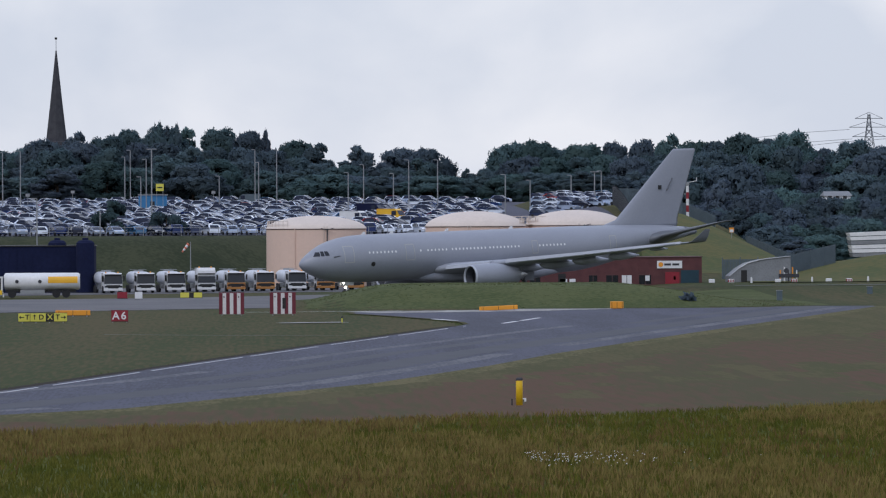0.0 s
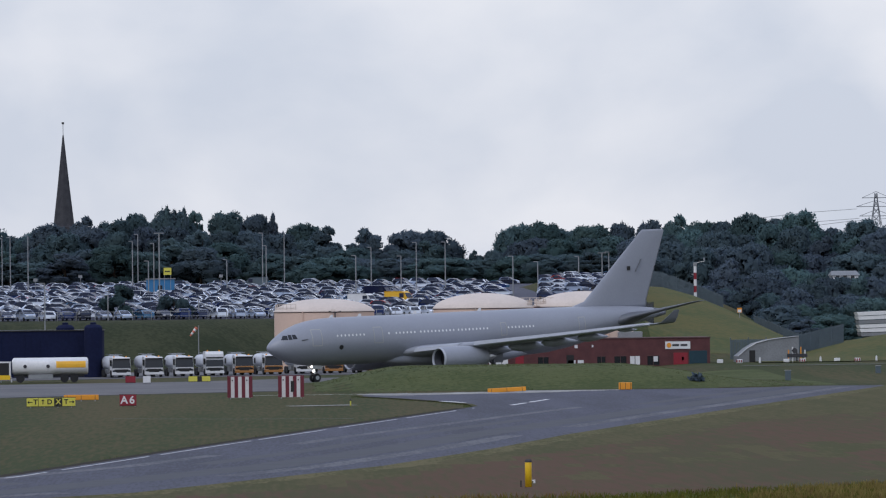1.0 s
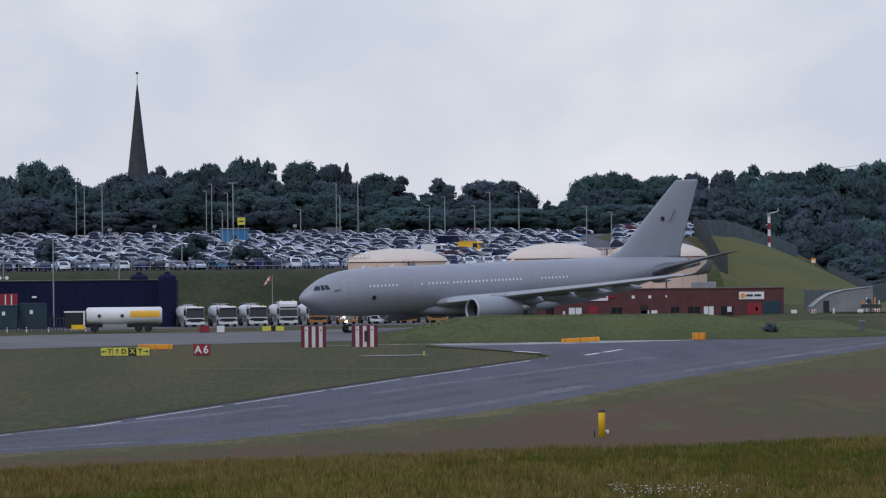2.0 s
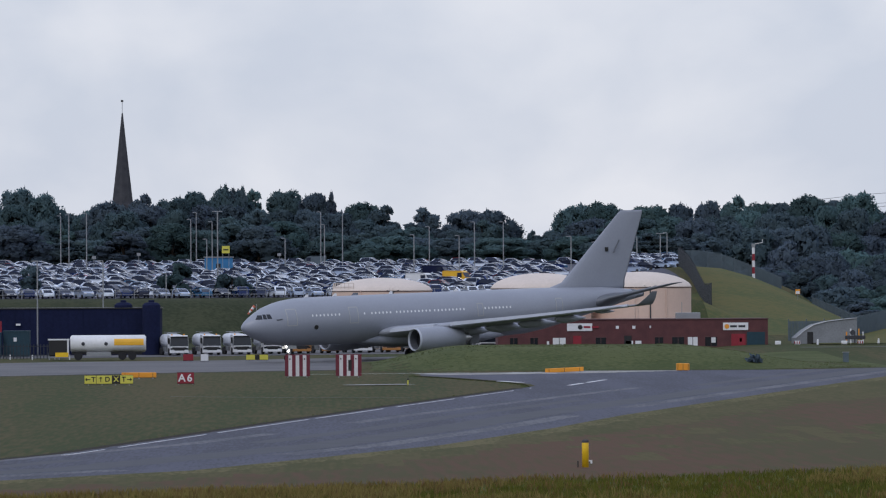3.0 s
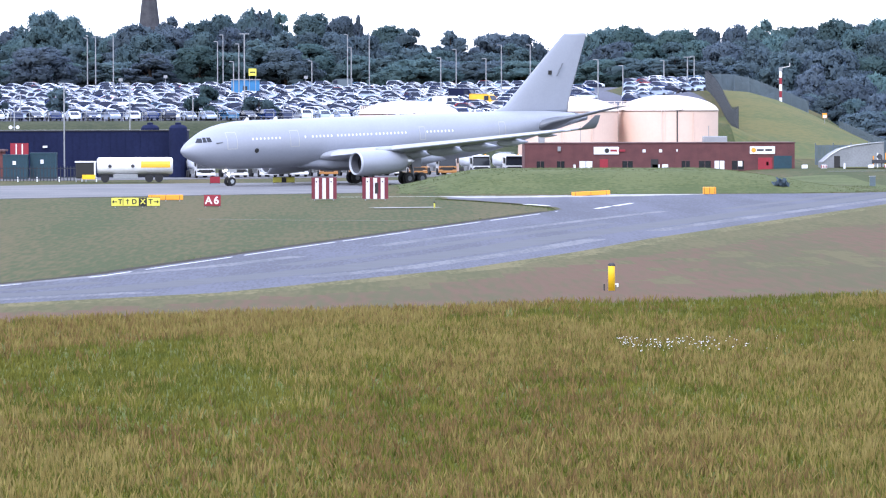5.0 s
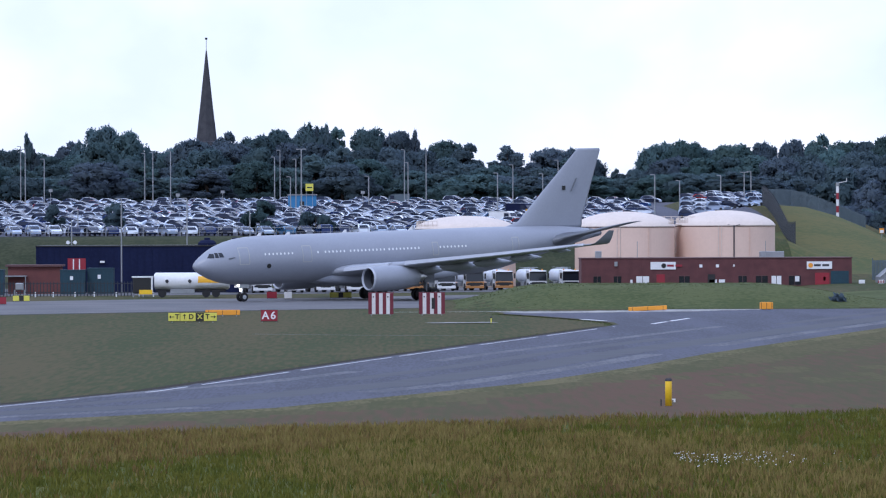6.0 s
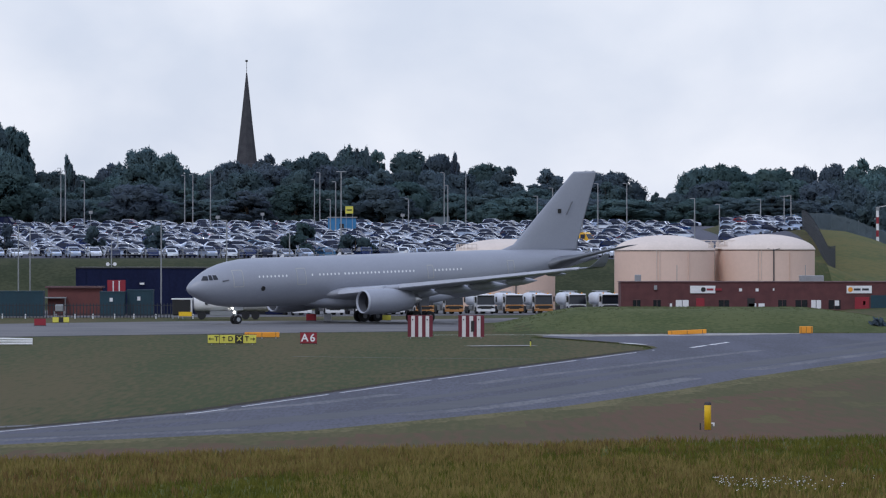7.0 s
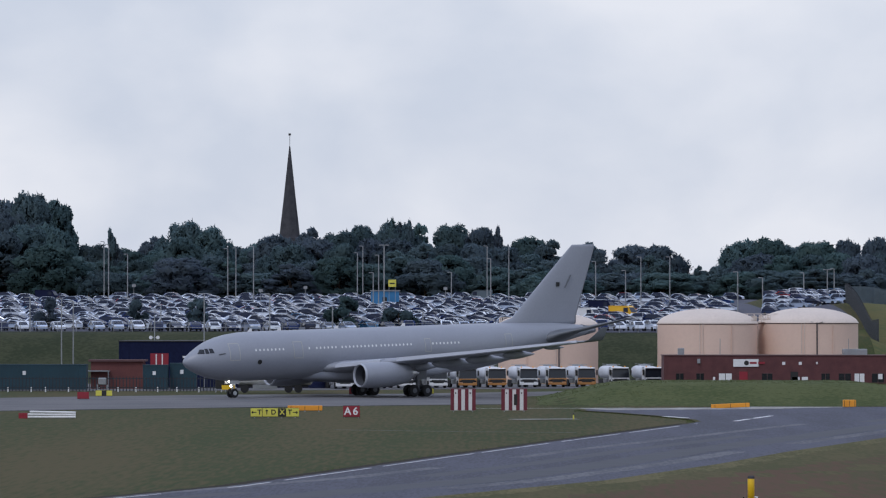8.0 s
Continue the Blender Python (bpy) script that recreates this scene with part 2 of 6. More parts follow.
def part(name, shape, material, parent=None, label="", smooth=False):
    """Links a shape as one mesh object under a thing or a part."""
    me = mesh(name, shape.v, shape.f, smooth)
    me.materials.append(M[material])
    ob = new(name, me)
    ob.parent = parent
    if label:
        tagged(ob, label)
    return ob


def thing(name, label, category, at=None, group="", kind=""):
    """An Empty that carries the parts of one thing."""
    e = new(name)
    e.empty_display_size = 0.5
    if at is not None:
        e.matrix_basis = at
    return tagged(e, label, category, group, kind)


def site(bearing, distance, z=0.0):
    """A place by its bearing (milliradians right of north) and distance (metres) from the viewpoint."""
    return (bearing * distance / 1000, distance, z)


# ---- ground ----
def ease(a, b, x):
    t = min(1.0, max(0.0, (x - a) / (b - a)))
    return t * t * (3 - 2 * t)


def height(x, y):
    """The lie of the land: a flat airfield, a low bund, a bank up to the car park, a grassy hill and wooded rises."""
    z = 0.0
    # low grass bund before the brick building
    run = ease(2, 16, x) * (1 - 0.93 * ease(38, 56, x))
    z += 2.3 * run * ease(458, 476, y) * (1 - ease(496, 540, y))
    # bank and car park
    edge = 676 - 26 * (1 - ease(-20, 12, x)) - 16 * ease(46, 56, x)
    east = 54 + 26 * ease(770, 815, y)
    z += 7.3 * ease(edge, edge + 26, y) * (1 - ease(east, east + 20, x))
    z += 6.7 * min(1.0, max(0.0, (y - 700) / 310)) * (1 - ease(east, east + 22, x))
    # grassy hill right of the tanks
    r = math.hypot((x - 66) / (27 if x > 66 else 40), (y - 788) / (125 if y < 788 else 100))
    z = max(z, 11.8 * (1 - ease(0.05, 1.25, r)))
    # slightly raised ground beyond the asphalt
    z += 0.9 * ease(44, 58, x) * ease(500, 560, y) * (1 - ease(640, 680, y))
    # raised corner of the car park behind the tanks
    z += 0.7 * ease(42, 50, x) * (1 - ease(68, 82, x)) * ease(765, 812, y) * (1 - ease(890, 960, y))
    z += 2.2 * ease(50, 56, x) * (1 - ease(66, 76, x)) * ease(800, 862, y) * (1 - ease(875, 940, y))
    # rough bank at the far right
    z += 3.6 * ease(70, 94, x) * ease(590, 655, y) * (1 - ease(672, 730, y))
    z += 15.0 * ease(860, 1250, y) * ease(60, 150, x)
    z += 10.0 * ease(1080, 1700, y)
    if 40 < y < 460:
        z += 0.02 * noise.noise((x * 0.05, y * 0.05, 0.3))
    return z


def steps(stops):
    out = []
    for (a, d), (b, _) in zip(stops, stops[1:]):
        k = max(1, round((b - a) / d))
        out += [a + (b - a) * i / k for i in range(k)]
    return out + [stops[-1][0]]


gx = steps([(-2600, 260), (-260, 20), (-90, 4), (190, 20), (360, 260), (2700, 1)])
gy = steps([(-900, 180), (0, 20), (80, 8), (440, 3), (560, 6), (590, 8), (640, 4), (860, 10), (1300, 60), (2000, 250), (4800, 1)])
gv = [(x, y, height(x, y)) for y in gy for x in gx]
nx = len(gx)
gf = [(j * nx + i, j * nx + i + 1, (j + 1) * nx + i + 1, (j + 1) * nx + i) for j in range(len(gy) - 1) for i in range(nx - 1)]
ground = new("ground", mesh("ground", gv, gf, True))
ground.data.materials.append(M["grass_far"])
tagged(ground, "mown airfield grass rising to green banks", "ground", kind="structure")


def sheet(name, outline, z, material, label, category, depth=0.05):
    """A flat slab laid on the ground along an outline."""
    n = len(outline)
    v = [(x, y, z) for x, y in outline] + [(x, y, z - depth) for x, y in outline]
    f = [tuple(range(n))] + [(i, i + n, (i + 1) % n + n, (i + 1) % n) for i in range(n)]
    ob = new(name, mesh(name, v, f))
    ob.data.materials.append(M[material])
    return tagged(ob, label, category, kind="structure")


NEAR_EDGE = [(-40, 160), (-20.7, 192), (-5.9, 210), (6.5, 242), (14.1, 271), (19.9, 297), (34.7, 354), (65.8, 470), (100, 580)]
FAR_EDGE = [(-29, 186), (-22.0, 206), (-13.4, 232.5), (-3.0, 285), (5.3, 325.5), (17.0, 381)]
TIP = [(18.2, 388), (18.2, 397), (16.5, 410), (12.5, 428), (9.5, 439), (9.5, 445), (14, 449), (24, 455), (48, 485), (74, 530), (104, 590)]
road = sheet("taxiway", NEAR_EDGE + (FAR_EDGE + TIP)[::-1], 0.09, "asphalt", "worn dark grey asphalt taxiway curving through the grass", "taxiway")
far_road = sheet("taxiway", [(-110, 424), (-48, 438), (-28, 455), (-12, 468), (4, 478), (30, 508), (66, 566), (60, 604), (40, 600), (20, 580), (-10, 548), (-32, 540), (-60, 512), (-110, 490)],
                 0.05, "apron", "pale grey concrete taxiway under the aircraft", "taxiway")
apron = sheet("apron", [(-95, 566), (-30, 576), (30, 606), (90, 608), (90, 640), (-95, 640)], 0.04, "apron", "pale concrete apron beside the fuel depot", "apron")


# ---- aircraft ----
AXIS_NOSE, AXIS_RISE = 4.5, 0.029


def af(a, y, z):
    """Aircraft space from metres aft of the nose, left, and above the body's axis: origin on the ground between the main wheels, x forward."""
    return (28.85 - a, y, AXIS_NOSE + AXIS_RISE * a + z)


BODY = [(0.0, 0.05, 0.05, -0.42), (0.12, 0.34, 0.32, -0.42), (0.5, 0.72, 0.7, -0.4), (1.1, 1.12, 1.1, -0.35), (2.0, 1.58, 1.6, -0.28), (3.0, 1.98, 2.04, -0.2),
        (4.2, 2.34, 2.38, -0.13), (5.6, 2.61, 2.63, -0.07), (7.2, 2.77, 2.78, -0.02), (9.0, 2.82, 2.82, 0), (14, 2.82, 2.82, 0), (20, 2.82, 2.82, 0), (27, 2.82, 2.82, 0),
        (33, 2.82, 2.82, 0), (37.5, 2.82, 2.82, 0), (40.5, 2.76, 2.72, 0.09), (43.5, 2.6, 2.48, 0.3), (46.5, 2.32, 2.14, 0.6), (49.5, 1.92, 1.75, 0.93),
        (52.5, 1.45, 1.35, 1.24), (55.2, 1.0, 0.95, 1.45), (57.4, 0.62, 0.58, 1.56), (58.6, 0.38, 0.34, 1.58), (58.8, 0.2, 0.2, 1.58)]


def body_at(a):
    for p, q in zip(BODY, BODY[1:]):
        if p[0] <= a <= q[0]:
            t = (a - p[0]) / (q[0] - p[0])
            return [p[i] + (q[i] - p[i]) * t for i in (1, 2, 3)]
    return BODY[-1][1:]


def skin(a, up, side, out=0.0):
    """A point on the body's skin: metres aft, and height above the axis."""
    ry, rz, zc = body_at(a)
    k = max(-0.98, min(0.98, (up - zc) / rz))
    return af(a, side * (ry * math.sqrt(1 - k * k) + out), up)


def foil(a, y, z, chord, thick, n=10, vertical=False, pitch=0.0):
    """A wing section as a ring; pitch lowers its leading edge."""
    ring = []
    xs = [0.5 - 0.5 * math.cos(math.pi * k / n) for k in range(n + 1)]
    th = [thick * chord * 2.6 * (0.2969 * math.sqrt(x) - 0.126 * x - 0.3516 * x * x + 0.2843 * x ** 3 - 0.1036 * x ** 4) * 2 for x in xs]
    for x, t in zip(xs, th):
        ring.append(af(a + x * chord, y + t, z) if vertical else af(a + x * chord, y, z + t + (x - 0.6) * pitch * chord))
    for x, t in list(zip(xs, th))[-2:0:-1]:
        ring.append(af(a + x * chord, y - t, z) if vertical else af(a + x * chord, y, z - t + (x - 0.6) * pitch * chord))
    return ring


WING = [(0.5, 16.6, -1.75, 13.0, 0.13), (2.8, 18.0, -1.6, 11.4, 0.125), (9.4, 22.0, -1.0, 7.9, 0.105), (19, 27.7, -0.1, 5.2, 0.095), (28.4, 33.2, 0.86, 2.8, 0.09), (29.9, 34.4, 1.0, 2.4, 0.08)]


def wing_at(y):
    for p, q in zip(WING, WING[1:]):
        if p[0] <= y <= q[0]:
            t = (y - p[0]) / (q[0] - p[0])
            return [p[i] + (q[i] - p[i]) * t for i in (1, 2, 3, 4)]


def turned(shape, y, z, profile, n=36, caps=True):
    """A body of revolution along the flight axis: (metres aft, radius) pairs round (y, z)."""
    rings = []
    for a, r in profile:
        rings.append([af(a, y + r * math.cos(2 * math.pi * k / n), z + r * math.sin(2 * math.pi * k / n)) for k in range(n)])
    return shape.loft(rings, caps=caps)


def build_aircraft():
    ac = thing("airliner", "grey twin-engined wide-body tanker airliner taxiing with lights on", "airplane")
    n = 40
    rings = [[af(a, ry * math.cos(2 * math.pi * k / n), zc + rz * math.sin(2 * math.pi * k / n)) for k in range(n)] for a, ry, rz, zc in BODY]
    fuselage = part("fuselage", Shape().loft(rings), "aircraft_grey", ac, "matt pale grey fuselage", True)
    # belly fairing
    fair = []
    for a, w, lo, hi in [(15.6, 0.4, -2.7, -2.4), (17, 1.7, -3.0, -1.9), (19, 2.6, -3.3, -1.5), (22, 3.05, -3.5, -1.2), (30, 3.05, -3.5, -1.2), (33.5, 2.5, -3.3, -1.5), (36, 1.5, -2.95, -2), (38, 0.4, -2.7, -2.4)]:
        mid, half = (lo + hi) / 2, (hi - lo) / 2
        fair.append([af(a, w * math.copysign(abs(math.cos(2 * math.pi * k / 24)) ** 0.7, math.cos(2 * math.pi * k / 24)),
                        mid + half * math.copysign(abs(math.sin(2 * math.pi * k / 24)) ** 0.7, math.sin(2 * math.pi * k / 24))) for k in range(24)])
    part("belly_fairing", Shape().loft(fair), "aircraft_grey", ac, "", True)
    for side in (1, -1):
        wing = part("wing", Shape().loft([foil(a, side * y, z, c, t) for y, a, z, c, t in WING]), "aircraft_grey", ac, "swept grey wing with a bright leading edge", True)
        tip = [foil(34.4, side * 29.9, 1.0, 2.4, 0.08, 8), foil(34.75, side * 30.1, 1.12, 2.15, 0.06, 8), foil(35.5, side * 30.3, 1.7, 1.6, 0.045, 8), foil(36.5, side * 30.45, 2.5, 0.75, 0.04, 8)]
        part("winglet", Shape().loft(tip), "aircraft_dark", wing, "dark grey upswept winglet", True)
        slat = Shape()
        rings = []
        for y in (10.2, 14, 19, 24, 29.2):
            a, z, c, t = wing_at(y)
            rings.append([af(a - 0.10, side * y, z - 0.05), af(a + 0.02, side * y, z + 0.24 * t / 0.09 * c / 8 + 0.12), af(a + 0.09 * c, side * y, z + t * c * 0.36 + 0.03),
                          af(a + 0.09 * c, side * y, z + t * c * 0.36 - 0.02), af(a + 0.03, side * y, z - 0.16)])
        part("slat", slat.loft(rings), "slat_grey", wing, "pale leading-edge slat")
        rings = []
        for y in (3.6, 5.5, 8.4):
            a, z, c, t = wing_at(y)
            rings.append([af(a - 0.14, side * y, z - 0.1), af(a + 0.0, side * y, z + 0.3), af(a + 0.08 * c, side * y, z + t * c * 0.36 + 0.06),
                          af(a + 0.08 * c, side * y, z + t * c * 0.36 - 0.02), af(a + 0.03, side * y, z - 0.2)])
        part("inner_slat", Shape().loft(rings), "slat_grey", wing, "pale inner leading-edge slat")
        for y, r in ((6.2, 0.6), (11.4, 0.66), (15.4, 0.62), (19.8, 0.55), (24.6, 0.24)):
            a, z, c, t = wing_at(y)
            prof = [(a + 0.45 * c, 0.03), (a + 0.55 * c, r * 0.7), (a + 0.75 * c, r), (a + 0.98 * c, r * 0.8), (a + c + 1.2 * r / 0.6, r * 0.4), (a + c + 2.0 * r / 0.6, 0.04)]
            part("flap_fairing", turned(Shape(), side * y, z - 0.85 * r, prof, n=14), "aircraft_grey", wing, "", True)
        # engine
        ey, ez, fw = side * 9.37, -2.46, 0.5
        nac = [(18.4, 1.27), (18.5, 1.34), (18.9, 1.41), (19.6, 1.46), (20.6, 1.48), (21.8, 1.46), (23.0, 1.38), (24.2, 1.2), (25.1, 1.0), (25.15, 0.94), (24.8, 0.92)]
        engine = part("engine", turned(Shape(), ey, ez, [(a - fw, r) for a, r in nac], caps=False), "aircraft_grey", ac, "large grey engine nacelle", True)
        part("intake_lip", turned(Shape(), ey, ez, [(a - fw, r) for a, r in [(18.55, 1.16), (18.40, 1.2), (18.31, 1.26), (18.40, 1.325), (18.55, 1.36)]], caps=False), "slat_grey", engine, "pale intake lip", True)
        duct = Shape().loft([[af(a - fw, ey + r * math.cos(2 * math.pi * k / 36), ez + r * math.sin(2 * math.pi * k / 36)) for k in range(36)] for a, r in ((18.42, 1.2), (18.8, 1.14), (19.7, 1.12))], caps=False)
        part("intake_duct", duct, "duct_grey", engine, "dark intake duct", True)
        part("fan", turned(Shape(), ey, ez, [(a - fw, r) for a, r in [(19.1, 0.04), (19.45, 0.32), (19.5, 1.12), (19.62, 1.12)]], n=28), "intake_dark", engine, "dark engine fan")
        part("core_nozzle", turned(Shape(), ey, ez, [(a - fw, r) for a, r in [(24.3, 0.85), (25.2, 0.68), (26.0, 0.5), (26.0, 0.36), (26.7, 0.05)]], n=24), "bare_metal", engine, "", True)
        pyl = Shape().loft([[af(20.6 - fw, ey - 0.22, ez + 1.4), af(20.6 - fw, ey + 0.22, ez + 1.4), af(25.6 - fw, ey + 0.22, ez + 0.9), af(25.6 - fw, ey - 0.22, ez + 0.9)],
                            [af(21.2, ey - 0.2, -1.15), af(21.2, ey + 0.2, -1.15), af(27.0, ey + 0.2, -1.2), af(27.0, ey - 0.2, -1.2)]])
        part("pylon", pyl, "aircraft_grey", engine)
        # tailplane, its underside's shade put into one dark colour all over
        part("tailplane", Shape().loft([foil(49.5, side * 0.9, 1.2, 6.0, 0.17, 8, False, 0.15), foil(50.3, side * 1.8, 1.3, 5.5, 0.25, 8, False, 0.15), foil(51.2, side * 3.0, 1.62, 4.9, 0.13, 8, False, 0.12), foil(55.3, side * 9.6, 2.9, 2.2, 0.07, 8, False, 0.06), foil(55.9, side * 9.95, 2.98, 1.7, 0.05, 8, False, 0.05)]),
             "aircraft_dark", ac, "swept tailplane, coloured dark for its shaded underside", True)
        # cabin windows, their white colour painted in for daylight shining off the panes
        pane = mesh("cabin_window", *hexagon(0.1, 0.145))
        pane.materials.append(M["pane_glint_white"])
        for start, count in ((8.1, 8), (15.4, 1), (16.45, 6), (20.0, 10), (25.5, 9), (32.9, 8)):
            for k in range(count):
                w = new("cabin_window", pane)
                w.parent = fuselage
                p = Vector(skin(start + 0.533 * k, 0.72, side, 0.012))
                w.matrix_basis = Matrix.Translation(p) @ pose(0, 0, 0, 14.5 * side, 0, 0) @ pose(0, 0, 0, 0, 0, 0 if side < 0 else 180)
        # door outlines
        for a, wid, hi, lo in ((4.8, 1.2, 1.55, -0.35), (13.3, 1.2, 1.5, -0.35), (31.8, 0.8, 1.3, -0.2), (43.7, 1.0, 1.5, -0.3)):
            s = Shape()
            pts = [(a, hi), (a + wid, hi), (a + wid, lo), (a, lo)]
            t = 0.05
            for (a0, u0), (a1, u1) in zip(pts, pts[1:] + pts[:1]):
                seg = 6
                ring = []
                for i in range(seg + 1):
                    q, u = a0 + (a1 - a0) * i / seg, u0 + (u1 - u0) * i / seg
                    dx, du = (0, t) if u0 == u1 else (t, 0)
                    ring.append([skin(q - dx, u - du, side, 0.012), skin(q + dx, u + du, side, 0.012), skin(q + dx, u + du, side, -0.05), skin(q - dx, u - du, side, -0.05)])
                s.loft(ring)
            part("cabin_door", s, "door_line", fuselage, "cabin door marked by a pale outline")
        # cockpit panes
        for a0, a1, b0, b1, lo, hi in ((1.3, 1.98, 1.72, 2.06, 0.48, 0.98), (2.08, 2.46, 2.16, 2.46, 0.5, 1.06), (2.55, 3.02, 2.55, 2.9, 0.54, 1.06)):
            s, n = Shape(), 5
            for out in (0.03, -0.08):
                s.v += [skin(a0 + (a1 - a0) * i / n + ((b0 + (b1 - b0) * i / n) - (a0 + (a1 - a0) * i / n)) * j / n, lo + (hi - lo) * j / n, side, out) for j in range(n + 1) for i in range(n + 1)]
            m = n + 1
            s.f += [(j * m + i, j * m + i + 1, (j + 1) * m + i + 1, (j + 1) * m + i) for j in range(n) for i in range(n)]
            s.f += [(q + m * m, p + m * m, p, q) for p, q in [(i, i + 1) for i in range(n)] + [(n * m + i + 1, n * m + i) for i in range(n)] + [((i + 1) * m, i * m) for i in range(n)] + [(i * m + n, (i + 1) * m + n) for i in range(n)]]
            part("cockpit_window", s, "dark_glass", fuselage, "dark cockpit window")
        # national marking and probe
        mk = Shape().lathe([(0.28, -0.03), (0.28, 0.03)], n=20, axis="y")
        spot = part("roundel", mk, "sign_black", fuselage, "small dark round marking")
        spot.matrix_basis = Matrix.Translation(skin(8.6, -0.65, side, 0.0)) @ pose(0, 0, 0, -13 * side, 0, 0)
        part("air_data_probe", Shape().tube(skin(3.5, 0.36, side), skin(4.2, 0.48, side, 0.05), 0.1, 0.05, 8), "aircraft_dark", fuselage)
    # fin
    fin = part("fin", Shape().loft([foil(42.6, 0, 2.35, 13.4, 0.05, 10, True), foil(44.4, 0, 2.72, 11.7, 0.06, 10, True), foil(46.4, 0, 3.35, 9.7, 0.07, 10, True), foil(55.15, 0, 11.65, 3.75, 0.065, 10, True), foil(55.5, 0, 11.92, 3.3, 0.04, 10, True)]),
               "aircraft_grey", ac, "tall swept grey tail fin", True)
    for side in (1, -1):
        flash = Shape().add([af(52.9, side * 0.34, 6.95), af(53.35, side * 0.34, 6.95), af(53.35, side * 0.36, 7.45), af(52.9, side * 0.36, 7.45),
                             af(52.9, side * 0.1, 6.95), af(53.35, side * 0.1, 6.95), af(53.35, side * 0.1, 7.45), af(52.9, side * 0.1, 7.45)],
                            [(0, 1, 2, 3), (0, 4, 5, 1), (1, 5, 6, 2), (2, 6, 7, 3), (3, 7, 4, 0), (4, 7, 6, 5)])
        part("fin_flash", flash, "sign_black", fin, "small dark square marking")
        bar = Shape().loft([[af(54.15, side * 0.36, 6.75), af(54.26, side * 0.36, 6.75), af(54.26, side * 0.1, 6.75), af(54.15, side * 0.1, 6.75)],
                            [af(55.05, side * 0.34, 8.3), af(55.13, side * 0.34, 8.3), af(55.13, side * 0.1, 8.3), af(55.05, side * 0.1, 8.3)]])
        part("marking_bar", bar, "aircraft_dark", fin, "thin slanted dark marking")
    part("tail_cone", turned(Shape(), 0, 1.57, [(56.9, 0.7), (57.6, 0.58), (58.9, 0.32), (59.0, 0.1)], n=20), "aircraft_dark", ac, "", True)
    # nose gear
    nose = part("nose_gear", Shape().tube((22.18, 0, 0.55), (22.3, 0, 3.1), 0.13).tube((22.18, -0.45, 0.53), (22.18, 0.45, 0.53), 0.1).tube((22.2, 0, 1.2), (23.9, 0, 2.6), 0.07)
                .box(21.6, 22.9, 0.5, 0.55, 1.6, 2.7).box(21.6, 22.9, -0.55, -0.5, 1.6, 2.7), "strut", ac, "pale nose landing gear")
    wheels = []
    for y in (0.36, -0.36):
        w = part("wheel", wheel_shape(0.53, 0.3), "tyre", nose, "black tyre")
        w.matrix_basis = pose(22.18, y, 0.535)
        part("rim", Shape().lathe([(0.05, -0.17), (0.25, -0.165), (0.25, 0.165), (0.05, 0.17)], n=16, axis="y"), "strut", w, "pale wheel rim")
        wheels.append((w, 0.53))
    for y, z, r in ((0.28, 1.85, 0.1), (-0.28, 1.85, 0.1), (0.0, 1.35, 0.14)):
        lamp = part("taxi_light", Shape().lathe([(r, -0.06), (r, 0.05), (r * 0.5, 0.09)], n=16, axis="x"), "lamp_glow", nose, "lit landing light")
        lamp.matrix_basis = pose(22.42, y, z)
    for side in (1, -1):
        y = side * 5.34
        leg = part("main_gear", Shape().tube((0, y, 0.75), (0.1, y - side * 0.1, 4.0), 0.22).tube((-1.05, y, 0.72), (1.05, y, 0.72), 0.16)
                   .tube((0.0, y, 1.6), (1.2, y - side * 1.9, 3.6), 0.1).tube((0.9, y - 0.72, 0.72), (0.9, y + 0.72, 0.72), 0.1).tube((-0.9, y - 0.72, 0.72), (-0.9, y + 0.72, 0.72), 0.1)
                   .box(-0.7, 0.7, y + side * 0.75, y + side * 0.82, 2.0, 3.6), "aircraft_dark", ac, "four-wheel main landing gear")
        for x in (0.92, -0.92):
            for dy in (0.5, -0.5):
                w = part("wheel", wheel_shape(0.71, 0.5), "tyre", leg, "black tyre")
                w.matrix_basis = pose(x, y + dy, 0.715)
                part("rim", Shape().lathe([(0.05, -0.27), (0.3, -0.26), (0.3, 0.26), (0.05, 0.27)], n=16, axis="y"), "aircraft_dark", w)
                wheels.append((w, 0.71))
    # antennas along the spine
    for a in (9.0, 13.0, 21.0, 30.5):
        p = Vector(af(a, 0, 2.8))
        part("antenna", Shape().loft([[(p.x - 0.3, -0.03, p.z), (p.x + 0.3, -0.03, p.z), (p.x + 0.3, 0.03, p.z), (p.x - 0.3, 0.03, p.z)],
                                      [(p.x - 0.3, -0.01, p.z + 0.35), (p.x, -0.01, p.z + 0.35), (p.x, 0.01, p.z + 0.35), (p.x - 0.3, 0.01, p.z + 0.35)]]), "white_paint", ac)
    return ac, wheels


def hexagon(w, h, n=10):
    """A flat oval pane facing +y or -y with a small depth."""
    v = [(w * math.cos(2 * math.pi * k / n), 0.0, h * math.sin(2 * math.pi * k / n)) for k in range(n)]
    v += [(w * math.cos(2 * math.pi * k / n), 0.06, h * math.sin(2 * math.pi * k / n)) for k in range(n)]
    return v, [tuple(range(n)), tuple(reversed(range(n, 2 * n)))] + [(k, k + n, (k + 1) % n + n, (k + 1) % n) for k in range(n)]


def wheel_shape(r, w):
    return Shape().lathe([(r * 0.45, -w / 2), (r * 0.85, -w / 2), (r * 0.97, -w * 0.36), (r, -w * 0.15), (r, w * 0.15), (r * 0.97, w * 0.36), (r * 0.85, w / 2), (r * 0.45, w / 2)], n=28, axis="y")


airliner, rolling = build_aircraft()


